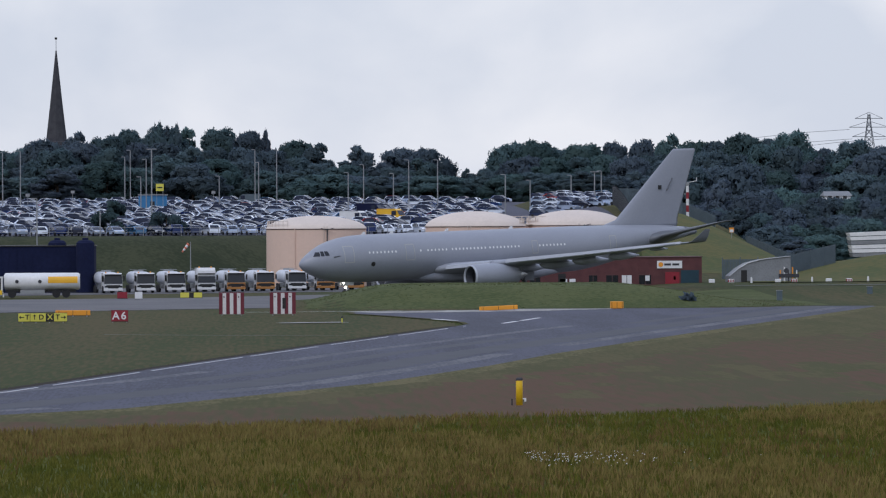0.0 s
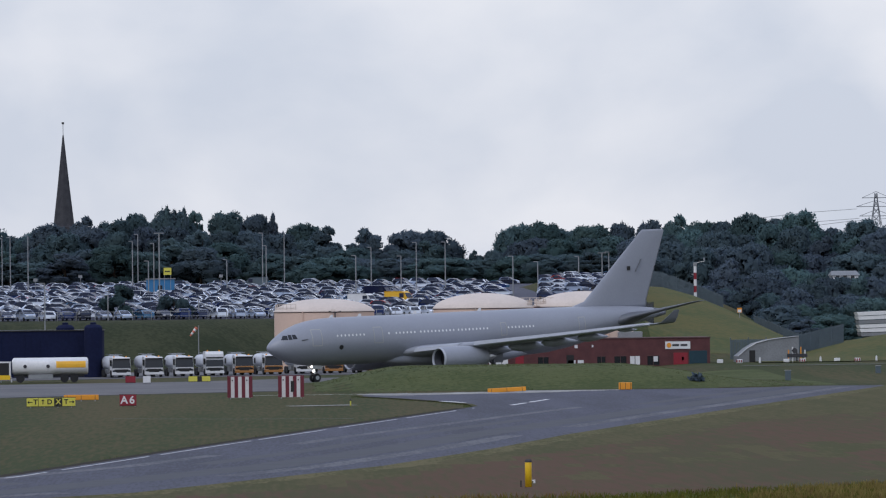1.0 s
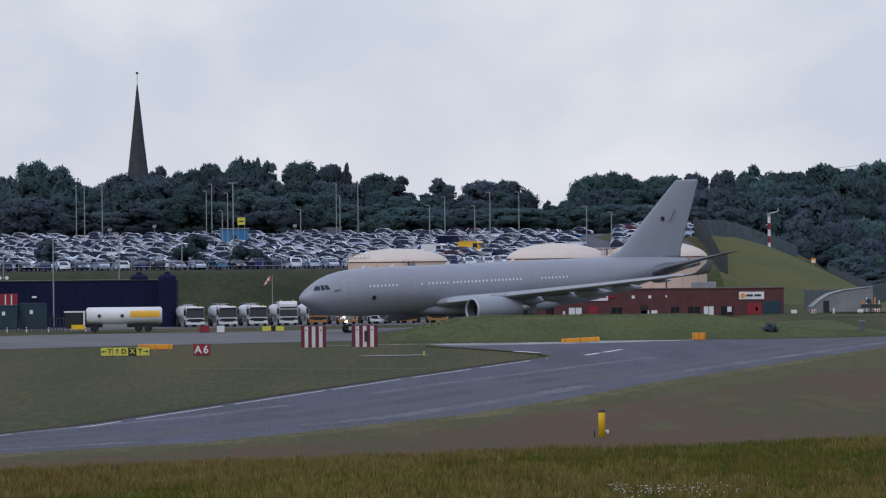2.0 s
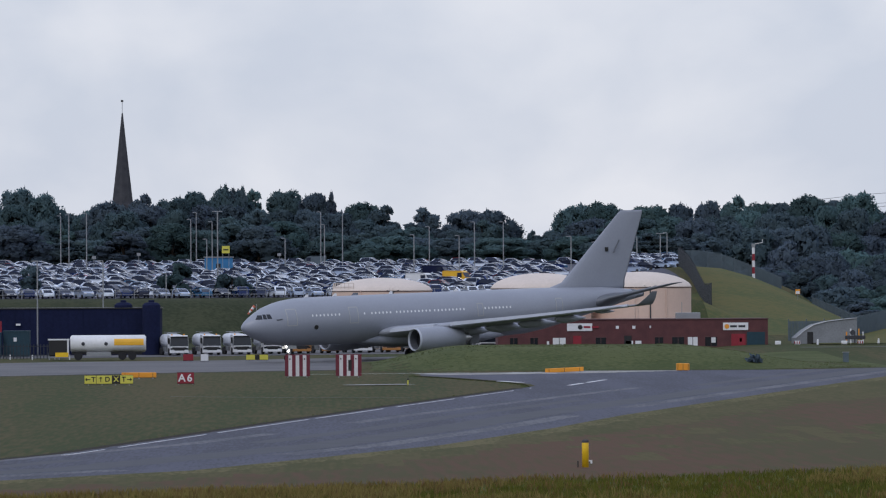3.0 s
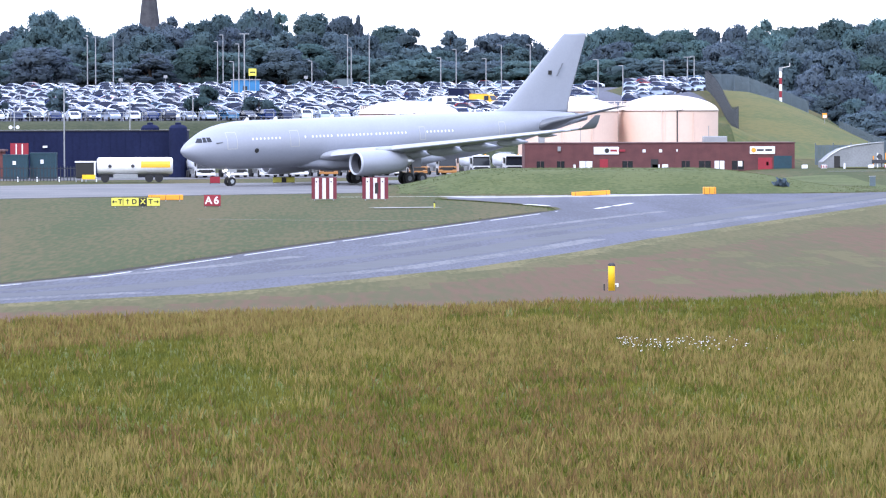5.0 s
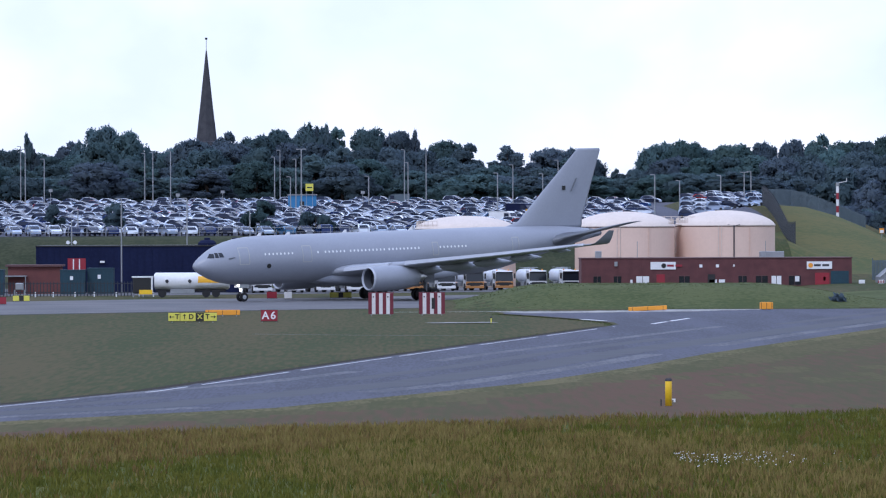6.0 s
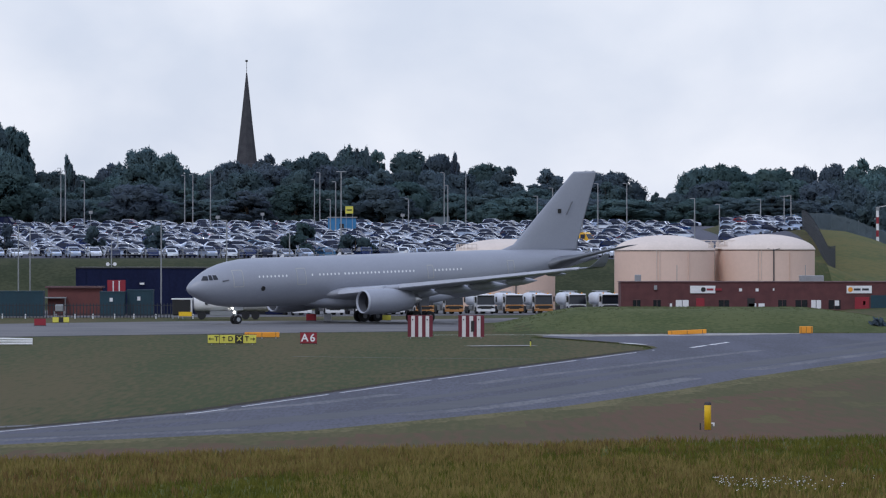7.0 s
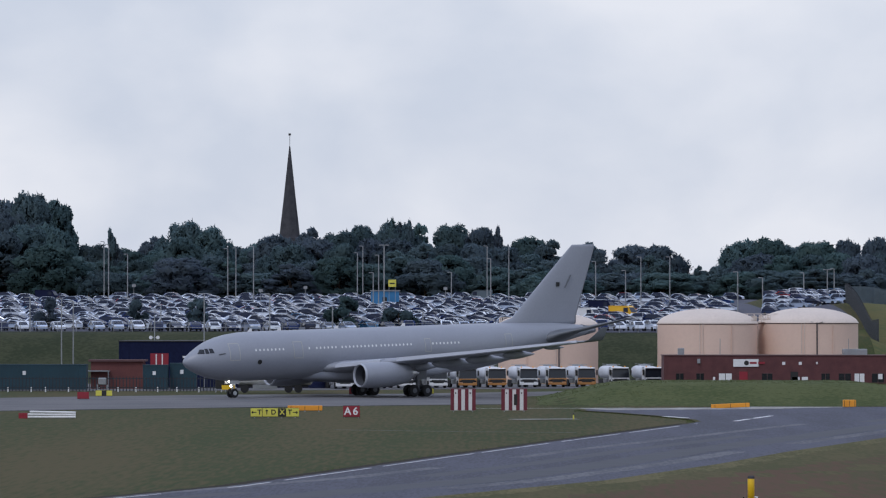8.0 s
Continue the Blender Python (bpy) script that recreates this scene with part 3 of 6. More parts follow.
# ---- marker boards, signs, post ----
def marker_board(b, d, w, h, patch):
    t = thing("marker_board", "white board with dark red vertical stripes" + (" and a black patch" if patch else ""), "marker board", pose(*site(b, d)), "striped marker boards")
    part("panel", Shape().box(-w / 2, w / 2, 0, 0.08, 0.15, h, 0.02), "board_white", t)
    for k in range(4):
        x = -w / 2 + w * 2 * k / 7
        part("stripe", Shape().box(x, x + w / 7, -0.012, 0.004, 0.16, h - 0.01), "board_red", t, "dark red stripe")
    part("top_edge", Shape().box(-w / 2 - 0.02, w / 2 + 0.02, -0.02, 0.1, h, h + 0.06), "board_red", t)
    for x in (-w * 0.38, w * 0.38):
        part("leg", Shape().box(x - 0.05, x + 0.05, 0.08, 0.16, 0, h), "galvanised", t)
    for x in (-w * 0.3, w * 0.28):
        part("fixing", Shape().box(x - 0.06, x + 0.06, -0.03, 0, h * 0.8, h * 0.86), "sign_black", t)
    if patch:
        part("patch", Shape().box(-0.03, 0.3, -0.03, 0.0, h * 0.3, h * 0.78), "sign_black", t, "black patch")
    return t


marker_board(-5.1, 436, 2.42, 2.2, False)
marker_board(6.2, 436, 2.5, 2.2, True)


# ---- fuel tanks ----
def fuel_tank(b, d, r, top, crown, label):
    x, y, _ = site(b, d)
    t = thing("fuel_tank", label, "storage tank", pose(x, y, 0), "domed fuel tanks")
    part("shell", Shape().lathe([(r, 0), (r, top), (r - 0.05, top)], n=96), "tank_cream", t, "", False)
    part("dome", Shape().lathe([(r + 0.1, top - 0.05), (r + 0.1, top + 0.03)] + [(r * math.cos(a) , top + 0.03 + (crown - top) * math.sin(a) ** 1.15) for a in [math.pi / 2 * k / 14 for k in range(1, 15)]], n=96),
         "tank_dome", t, "pale domed roof", True)
    return t


tank_a = fuel_tank(13.7, 656, 7.25, 8.35, 10.2, "cream domed steel fuel tank beside the tankers")
tank_b = fuel_tank(48.9, 656, 7.25, 8.6, 10.75, "cream domed steel fuel tank behind the brick building")
tank_c = fuel_tank(71.1, 660, 7.3, 8.7, 10.9, "cream domed steel fuel tank with a walkway")


# ---- brick building ----
def box_thing(name, label, category, b0, b1, d, depth, z0, z1, material):
    x0, x1 = b0 * d / 1000, b1 * d / 1000
    t = thing(name, label, category, pose(x0, d, z0))
    part("wall", Shape().box(0, x1 - x0, 0, depth, 0, z1 - z0, 0.03), material, t)
    return t


depot = box_thing("brick_building", "long low dark red brick building with white signs", "building", 39.3, 99.2, 601, 9, 0, 4.3, "brick")
shed = box_thing("warehouse", "long dark navy clad warehouse", "building", -81.3, -35.7, 600, 14, 0, 6.2, "navy_cladding")


# ---- church ----
def church(b, d, base):
    x, y, _ = site(b, d)
    t = thing("church", "dark stone church tower with a tall tapering spire", "church", pose(x, y, 0))
    part("tower", Shape().box(-5.2, 5.2, -5, 5, 18, base, 0.3), "stone_dark", t)
    part("spire", Shape().lathe([(4.4, base - 1), (3.9, base + 1), (2.3, base + 15), (0.25, base + 34.5), (0.05, base + 35)], n=8), "stone_dark", t, "tall octagonal stone spire")
    part("weathervane", Shape().tube((0, 0, base + 35), (0, 0, base + 39.5), 0.09).box(-0.5, 0.45, -0.05, 0.05, base + 38.9, base + 39.7), "sign_black", t, "thin black weathervane")
    return t


church(-43.5, 1730, 42.0)


# ---- trees ----
def leaf_cloud(seed, height, width, clumps, leaves, size, low=0.1):
    """A crown of many small leaf sprays gathered in uneven clumps; also each leaf corner's shading direction."""
    rng = np.random.default_rng(seed)
    centres, radii = [], []
    for _ in range(clumps):
        u = rng.uniform(low, 1.0)
        span = width * 0.5 * math.sin(math.pi * min(1, 0.24 + 0.72 * u)) ** 0.7
        a, r = rng.uniform(0, 2 * math.pi), rng.uniform(0, 1) ** 0.36 * span
        centres.append((r * math.cos(a), r * math.sin(a), height * u * 0.9))
        radii.append(width * rng.uniform(0.08, 0.18))
    centres, radii = np.array(centres), np.array(radii)
    share = radii ** 2 / (radii ** 2).sum()
    pick = rng.choice(clumps, leaves, p=share)
    way = rng.normal(size=(leaves, 3))
    way /= np.linalg.norm(way, axis=1)[:, None]
    pos = centres[pick] + way * (radii[pick] * rng.uniform(0.78, 1.08, leaves))[:, None] * np.array([1, 1, 0.85])
    u = rng.normal(size=(leaves, 3))
    u /= np.linalg.norm(u, axis=1)[:, None]
    v = np.cross(u, way + rng.normal(scale=0.4, size=(leaves, 3)))
    v /= np.linalg.norm(v, axis=1)[:, None]
    inner = rng.random(leaves) < 0.2
    pos = np.where(inner[:, None], centres[pick] + (pos - centres[pick]) * 0.72, pos)
    s = (size * rng.uniform(0.6, 1.4, leaves) * np.where(inner, 3.0, 1.0))[:, None]
    corners = np.stack([pos - u * s - v * s * 0.45, pos + v * s * 0.9, pos + u * s - v * s * 0.45], axis=1).reshape(-1, 3)
    faces = np.arange(leaves * 3).reshape(-1, 3)
    out = pos - np.array([0, 0, height * 0.4])
    out = out / np.linalg.norm(out, axis=1)[:, None] + way * 0.45
    out[:, 2] *= 0.4
    out /= np.linalg.norm(out, axis=1)[:, None]
    return corners.tolist(), faces.tolist(), np.repeat(out, 3, axis=0).tolist(), centres


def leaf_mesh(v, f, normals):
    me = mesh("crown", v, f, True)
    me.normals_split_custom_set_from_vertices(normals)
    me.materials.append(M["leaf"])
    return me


def tree(seed, height, width, clumps=80, leaves=10500, size=0.33):
    t = thing("tree", "dense dark green broadleaf tree", "tree", None, "trees of the far wood")
    v, f, nrm, centres = leaf_cloud(seed, height, width, clumps, leaves, size, 0.16)
    trunk = Shape()
    trunk.tube((0, 0, -1.5), (0.2, 0.1, height * 0.35), 0.45, 0.3, 9).tube((0.2, 0.1, height * 0.35), (0, 0.2, height * 0.72), 0.3, 0.1, 8)
    for c in centres[::8]:
        trunk.tube((0.15, 0.1, height * 0.3), c, 0.16, 0.05, 6)
    part("trunk", trunk, "bark", t)
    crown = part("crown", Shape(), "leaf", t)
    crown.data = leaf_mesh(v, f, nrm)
    return t


kinds = [tree(11, 17, 15), tree(12, 19, 17), tree(13, 16, 18), tree(14, 20, 11, 60, 8000), tree(15, 15, 14)]
# skyline of the wood: bearing and elevation in milliradians from the viewpoint
SKYLINE = [(-116, 27), (-107, 27.2), (-100.7, 29.4), (-95, 27.9), (-91.3, 21.3), (-88.8, 18.4), (-78, 16.9), (-74.8, 19.4), (-66.3, 22.4), (-62, 21.7), (-57.6, 16.9), (-52.6, 17.2),
           (-46.3, 19.7), (-38.8, 21.5), (-32.6, 20), (-27.6, 21.3), (-20, 22.8), (-15, 22.6), (-11.3, 20.7), (-7.6, 22.2), (-1.3, 21.3), (4.9, 17.9), (9.9, 19.2), (17.4, 16.9), (21.2, 18.2),
           (28.1, 16.3), (32.4, 17.5), (39.9, 17.2), (44.3, 11.3), (50.6, 13.2), (57.4, 18.4), (62.4, 18.8), (67.4, 17.3), (72.4, 18.2), (79.9, 18.2), (91.8, 20.6), (101, 18.5),
           (108.7, 20.4), (114, 19), (120, 20.6), (125.5, 16.8), (133.7, 18.5), (140, 17.6), (150, 17)]
# crowns that shape it
CROWNS = [(-112, 27.0), (-106.5, 27.4), (-100.5, 29.4), (-95.4, 27.4), (-86.5, 17.6), (-79.5, 16.6), (-74.2, 19.4), (-66.5, 22.4), (-61.9, 21.2), (-55, 17.0), (-50.5, 17.6), (-45.8, 19.8), (-38.8, 21.5),
          (-32.8, 20.2), (-27.2, 21.4), (-20.3, 22.4), (-15.2, 22.4), (-7.2, 22.2), (-1.2, 21.3), (9.4, 19.3), (14.2, 18.7), (22.8, 18.3), (32.2, 17.5), (38.2, 17.2), (47.6, 11.6), (51.4, 12.6),
          (57, 18.3), (62.4, 18.8), (67.4, 17.2), (72.6, 18.3), (79.4, 18.2), (86, 19.2), (92, 20.6), (97.5, 18.9), (102.6, 18.6), (108.5, 20.5), (114, 19.1), (119.6, 20.6), (126, 16.6), (133.4, 18.6), (140, 17.6), (147, 17.0)]


def skyline(b):
    for (b0, e0), (b1, e1) in zip(SKYLINE, SKYLINE[1:]):
        if b0 <= b <= b1:
            return e0 + (e1 - e0) * (b - b0) / (b1 - b0)
    return 17.0


def plant(b, d, e, wide):
    """A copy of one of the trees at a bearing and distance, its top at an elevation."""
    x, y, _ = site(b, d)
    g = height(x, y)
    k = rng.randrange(5)
    tall = max(7.0, EYE[2] + d * e / 1000 - g)
    s = tall / (17, 19, 16, 20, 15)[k]
    t = copy_thing(kinds[k], pose(x, y, g, 0, 0, rng.uniform(0, 360)))
    t.scale = (wide * rng.uniform(0.92, 1.12), wide * rng.uniform(0.92, 1.12), s)


rng = random.Random(5)
for b, e in CROWNS:
    plant(b + rng.uniform(-0.4, 0.4), 1215 + rng.uniform(-20, 20), e + 0.5, 0.88 if e > 14 else 0.5)
for dist, drop, wide in ((1140, 1.7, 0.9), (1075, 5.6, 1.0)):
    b = -114.0
    while b < 150:
        b += rng.uniform(5.0, 6.6)
        low = min(skyline(b - 3.5), skyline(b), skyline(b + 3.5))
        plant(b, dist + rng.uniform(-22, 22), low - drop + rng.uniform(-1.4, 0.8), wide)
# slim pointed trees that stand above the skyline
for b, e in ((-83.2, 22.0), (-81.6, 18.4), (-20.9, 24.4), (-19.2, 23.6), (-17.0, 24.0), (2.6, 22.6), (47.0, 13.4)):
    x, y, _ = site(b, 1195)
    g = height(x, y)
    t = copy_thing(kinds[3], pose(x, y, g, 0, 0, b * 9))
    t.scale = (0.32, 0.32, (EYE[2] + y * e / 1000 - g) / 20)
# nearer, lower wood beyond the hill
for row, (dist, elev) in enumerate(((985, 9.5), (935, 5.5), (885, 2.5), (835, 0.0), (790, -1.5))):
    b = (96, 92, 100, 108, 113)[row]
    while b < 152:
        b += rng.uniform(5, 8.5)
        if row == 1 and 124 < b < 134:
            b = 134
        x, y, _ = site(b, dist + rng.uniform(-14, 14))
        g = height(x, y)
        k = rng.randrange(5)
        s = max(4.5, EYE[2] + y * (elev + rng.uniform(-2, 2)) / 1000 - g) / (17, 19, 16, 20, 15)[k]
        t = copy_thing(kinds[k], pose(x, y, g, 0, 0, rng.uniform(0, 360)))
        t.scale = (max(0.7, s), max(0.7, s), s)
for b in (125.5, 129.0, 132.5, 136.0):
    x, y, _ = site(b, 938)
    g = height(x, y)
    t = copy_thing(kinds[4], pose(x, y, g, 0, 0, b * 40))
    t.scale = (0.75, 0.75, (EYE[2] + y * 0.0062 - g) / 15)
for t in kinds:
    for o in list(t.children_recursive) + [t]:
        bpy.data.objects.remove(o)


# ---- airfield markings, signs and verge ----
def along(path, offset=0.0):
    """Points of a polyline shifted sideways (positive to its left)."""
    out = []
    for i, p in enumerate(path):
        a, b = Vector(path[max(0, i - 1)]), Vector(path[min(len(path) - 1, i + 1)])
        t = (b - a).normalized()
        out.append(Vector(p) + Vector((-t.y, t.x)) * offset)
    return out


def ribbon(name, path, width, z, material, label, breaks=None, category="marking"):
    """A painted or worn strip along a path; breaks gives (start, end) stretches in metres."""
    pts = [Vector(p) for p in path]
    fine = []
    for a, b in zip(pts, pts[1:]):
        n = max(1, int((b - a).length / 0.8))
        fine += [a + (b - a) * k / n for k in range(n)]
    fine.append(pts[-1])
    left, right = along(fine, width / 2), along(fine, -width / 2)
    v, f, run = [], [], 0.0
    rr = random.Random(len(name) + len(path))
    for i in range(len(fine)):
        j = rr.uniform(0.8, 1.15)
        mid = (left[i] + right[i]) / 2
        v += [(*(mid + (left[i] - mid) * j), z), (*(mid + (right[i] - mid) * j), z)]
    for i in range(len(fine) - 1):
        run += (fine[i + 1] - fine[i]).length
        if breaks is None or any(a <= run <= b for a, b in breaks):
            f.append((2 * i, 2 * i + 1, 2 * i + 3, 2 * i + 2))
    ob = new(name, mesh(name, v, f))
    ob.data.materials.append(M[material])
    return tagged(ob, label, category, kind="structure")


M["dry_grass"] = paint("dry_grass", (0.097, 0.058, 0.037), 0.95, 0, scale=0.08, grain=24, second=(0.07, 0.063, 0.03), bump=0.06, drawn=0.08)
M["verge"] = paint("verge", (0.064, 0.065, 0.026), 0.95, 0, scale=0.25, grain=12, second=(0.09, 0.078, 0.036), bump=0.05, drawn=0.1)
M["soil_edge"] = paint("soil_edge", (0.035, 0.03, 0.024), 0.95, 0, scale=0.6, grain=8, bump=0.04)
M["stain"] = paint("stain", (0.02, 0.021, 0.028), 0.7, 0, scale=0.4, grain=20, second=(0.036, 0.038, 0.05))

ribbon("edge_line", along(FAR_EDGE, -0.75), 0.17, 0.097, "white_line", "worn white edge line painted on the taxiway",
       [(2, 18), (21, 39), (48, 56), (59, 80), (84, 110), (113, 136), (141, 165), (169, 192), (200, 212), (216, 250)])
ribbon("hold_line", [(21.5, 391), (26.1, 414)], 0.45, 0.097, "white_line", "short white line painted on the taxiway", [(0, 9), (12, 24)])
ribbon("corner_line", [(16.2, 411), (18.0, 404)], 0.7, 0.097, "white_line", "short white line painted on the taxiway")
ribbon("far_edge_line", [(-6, 448.6), (8, 450.8), (24, 456), (48, 486), (74, 531)], 0.5, 0.097, "white_line", "faint white line along the taxiway edge", [(4, 22), (40, 47), (60, 75), (78, 83), (100, 112)])
M["pale_concrete"] = paint("pale_concrete", (0.2, 0.195, 0.185), 0.85, 0, scale=0.3, grain=20, second=(0.34, 0.33, 0.31), drawn=0.3)
M["worn"] = paint("worn", (0.045, 0.047, 0.06), 0.75, 0, scale=0.3, grain=16, second=(0.1, 0.102, 0.115), drawn=0.12)
ribbon("pale_edge", [(10.5, 445.5), (25, 451.0), (49, 480.7), (75, 525.7), (100, 574)], 9.0, 0.098, "pale_concrete", "pale dusty edge of the asphalt below the bund", None, "verge")
ribbon("worn_band", along(NEAR_EDGE, 3.4), 1.6, 0.094, "worn", "pale worn band on the asphalt", [(10, 60), (80, 150), (170, 320)], "stain")
ribbon("worn_band", along(NEAR_EDGE, 14.5), 1.2, 0.094, "worn", "pale worn band on the asphalt", [(30, 110), (130, 230)], "stain")
ribbon("tyre_stain", along(NEAR_EDGE, 6.5), 3.2, 0.094, "stain", "dark band of rubber on the asphalt", None, "stain")
ribbon("tyre_stain", along(NEAR_EDGE, 11.0), 1.6, 0.094, "stain", "dark band of rubber on the asphalt", [(20, 70), (95, 190), (240, 330)], "stain")
ribbon("soil_edge", along(FAR_EDGE, 0.35), 0.9, 0.096, "soil_edge", "dark soil edge between grass and asphalt", None, "verge")
ribbon("soil_edge", TIP[:6], 0.5, 0.096, "verge", "thin grassy edge between grass and asphalt", None, "verge")
ribbon("soil_edge", [(30, 461), (50, 490), (68, 521), (82, 546)], 1.8, 0.1, "soil_edge", "dark rough edge of the bund beside the asphalt", [(10, 26), (30, 60), (63, 75), (79, 100)], "verge")
M["straw_edge"] = paint("straw_edge", (0.075, 0.073, 0.031), 0.95, 0, scale=0.3, grain=14, second=(0.13, 0.112, 0.055), drawn=0.2)


def fringe(path, width):
    """A low sloping edge of grass that leads from the asphalt down to the ground."""
    pts = [Vector(p) for p in path]
    fine = []
    for a, b in zip(pts, pts[1:]):
        n = max(1, int((b - a).length / 1.5))
        fine += [a + (b - a) * k / n for k in range(n)]
    inner = along(fine, 0.12)
    v, f = [], []
    for k, p in enumerate(inner):
        q = along(fine, -width * (0.75 + 0.5 * noise.noise((p.x * 0.6, p.y * 0.6, 2.0))))[k]
        v += [(p.x, p.y, 0.094), (q.x, q.y, height(q.x, q.y) + 0.046)]
    for k in range(len(inner) - 1):
        f.append((2 * k, 2 * k + 1, 2 * k + 3, 2 * k + 2))
    ob = new("straw_edge", mesh("straw_edge", v, f))
    ob.data.materials.append(M["straw_edge"])
    return tagged(ob, "straw-coloured fringe of grass beside the asphalt", "verge", kind="structure")


fringe(NEAR_EDGE, 2.2)
ribbon("service_path", [(-12, 359), (-2, 353), (7, 350)], 0.5, 0.07, "apron", "narrow pale concrete strip in the grass", None, "path")
ribbon("service_path", [(2.2, 399), (8, 401)], 2.6, 0.07, "pale_concrete", "narrow pale concrete strip in the grass", None, "path")
ribbon("service_path", [(60, 564), (74, 566), (90, 568), (120, 562)], 3.0, 1.0, "apron", "pale service track beyond the bund", None, "path")


def patch_on_ground(name, x0, x1, y0, y1, inside, lift, material, label, step):
    """A piece of the ground's cover that follows its relief."""
    v, f, ids = [], [], {}
    nx_, ny_ = int((x1 - x0) / step), int((y1 - y0) / step)

    def vid(i, j):
        if (i, j) not in ids:
            x, y = x0 + i * step, y0 + j * step
            ids[i, j] = len(v)
            v.append((x, y, height(x, y) + lift))
        return ids[i, j]

    for j in range(ny_):
        for i in range(nx_):
            if inside(x0 + (i + 0.5) * step, y0 + (j + 0.5) * step):
                f.append((vid(i, j), vid(i + 1, j), vid(i + 1, j + 1), vid(i, j + 1)))
    ob = new(name, mesh(name, v, f, True))
    ob.data.materials.append(M[material])
    return tagged(ob, label, "grass", kind="structure")


def near_side(x, y):
    """How far a place lies on the viewer's side of the taxiway's near edge."""
    for (xa, ya), (xb, yb) in zip(NEAR_EDGE, NEAR_EDGE[1:]):
        if xa <= x <= xb:
            return ya + (yb - ya) * (x - xa) / (xb - xa) - y
    return 999 if x > NEAR_EDGE[-1][0] else -999


def verge_width(x, y):
    return 4.0 + max(0.0, y - 165) * 0.19 + 9.0 * noise.noise((x * 0.13, y * 0.03, 1.7)) + 9.0 * noise.noise((x * 0.7, y * 0.12, 3.1))


def dry_here(x, y):
    return near_side(x, y) > verge_width(x, y) and noise.noise((x * 0.07, y * 0.018, 4.1)) + 0.5 * noise.noise((x * 0.5, y * 0.1, 7.7)) > -0.2


patch_on_ground("verge", -30, 72, 150, 520, lambda x, y: near_side(x, y) > -2.5 and y > 180 and not dry_here(x, y), 0.048, "verge", "pale yellow-green grass verge along the asphalt", 1.0)
patch_on_ground("dry_grass", -30, 72, 150, 520, lambda x, y: y > 180 and dry_here(x, y),
                0.048, "dry_grass", "dry brownish mown grass beside the taxiway", 1.0)


M["lush_grass"] = paint("lush_grass", (0.056, 0.072, 0.026), 0.95, 0, scale=0.12, grain=16, second=(0.086, 0.098, 0.04), bump=0.06)
patch_on_ground("bund_grass", 0, 60, 456, 545, lambda x, y: height(x, y) > 0.12, 0.03, "lush_grass", "lush green grass on the low bund", 1.5)


# shade on the bank's slope is put into a darker grass colour
M["shaded_bank_grass"] = paint("shaded_bank_grass", (0.03, 0.038, 0.02), 0.95, 0, scale=0.12, grain=14, second=(0.05, 0.055, 0.03), bump=0.08)
patch_on_ground("bank_grass", -90, 54, 640, 700, lambda x, y: height(x, y) > 0.1, 0.03, "shaded_bank_grass", "grass on the bank below the car park, darkened for the slope's shade", 4.0)
M["hill_grass"] = paint("hill_grass", (0.068, 0.084, 0.033), 0.95, 0, scale=0.05, grain=20, second=(0.11, 0.1, 0.039), bump=0.08)
patch_on_ground("hill_grass", 58, 102, 660, 800, lambda x, y: height(x, y) > 0.3 and x > 59 + (y - 690) * 0.028, 0.03, "hill_grass", "yellowing green grass on the hill", 4.0)
patch_on_ground("bank_grass", 66, 120, 596, 690, lambda x, y: height(x, y) > 0.5 and x > 66 + (y - 596) * 0.1, 0.12, "hill_grass", "yellowing rough grass on the bank", 2.0)


def sign_board(name, b, d, w, h, foot, material, label, category, panels=()):
    t = thing(name, label, category, pose(*site(b, d)))
    part("panel", Shape().box(-w / 2, w / 2, 0, 0.18, foot, foot + h, 0.02), material, t)
    for z in (foot - 0.04, foot + h):
        part("frame_rail", Shape().box(-w / 2 - 0.04, w / 2 + 0.04, 0.02, 0.2, z, z + 0.04), "sign_black", t)
    n = max(2, round(w / 1.2))
    for k in range(n):
        x = -w * 0.42 + w * 0.84 * k / (n - 1)
        part("leg", Shape().tube((x, 0.1, 0), (x, 0.1, foot), 0.05, n=8), "galvanised", t)
    return t


def lettering(text, size, material, parent, x, z, y=-0.02, bold=0.0):
    """Letters in the built-in font, as a mesh part."""
    cu = bpy.data.curves.new("lettering", "FONT")
    cu.body, cu.size, cu.align_x, cu.align_y, cu.extrude, cu.offset = text, size, "CENTER", "CENTER", 0.006, bold
    ob = bpy.data.objects.new("lettering", cu)
    scene.collection.objects.link(ob)
    bpy.context.view_layer.update()
    me = bpy.data.meshes.new_from_object(ob.evaluated_get(bpy.context.evaluated_depsgraph_get()))
    bpy.data.objects.remove(ob)
    me.materials.append(M[material])
    o = new("lettering", me)
    o.parent = parent
    o.matrix_basis = pose(x, y, z, 90, 0, 0)
    return o


a6 = sign_board("runway_sign", -29.8, 407, 1.5, 0.98, 0.12, "sign_red", "dark red sign with white letters A6 in the grass", "sign")
lettering("A", 0.95, "white_paint", a6, -0.34, 0.6, bold=0.02)
lettering("6", 0.95, "white_paint", a6, 0.36, 0.6, bold=0.02)
dirs = sign_board("direction_sign", -46.75, 407, 4.35, 0.74, 0.14, "sign_yellow", "yellow direction sign with black arrows and letters", "sign")
part("location_panel", Shape().box(0.32, 1.0, -0.012, 0.0, 0.15, 0.87), "sign_black", dirs, "black location panel")
for x in (-1.12, 0.3, 1.0):
    part("divider", Shape().box(x - 0.02, x + 0.02, -0.014, 0.0, 0.14, 0.88), "sign_black", dirs)
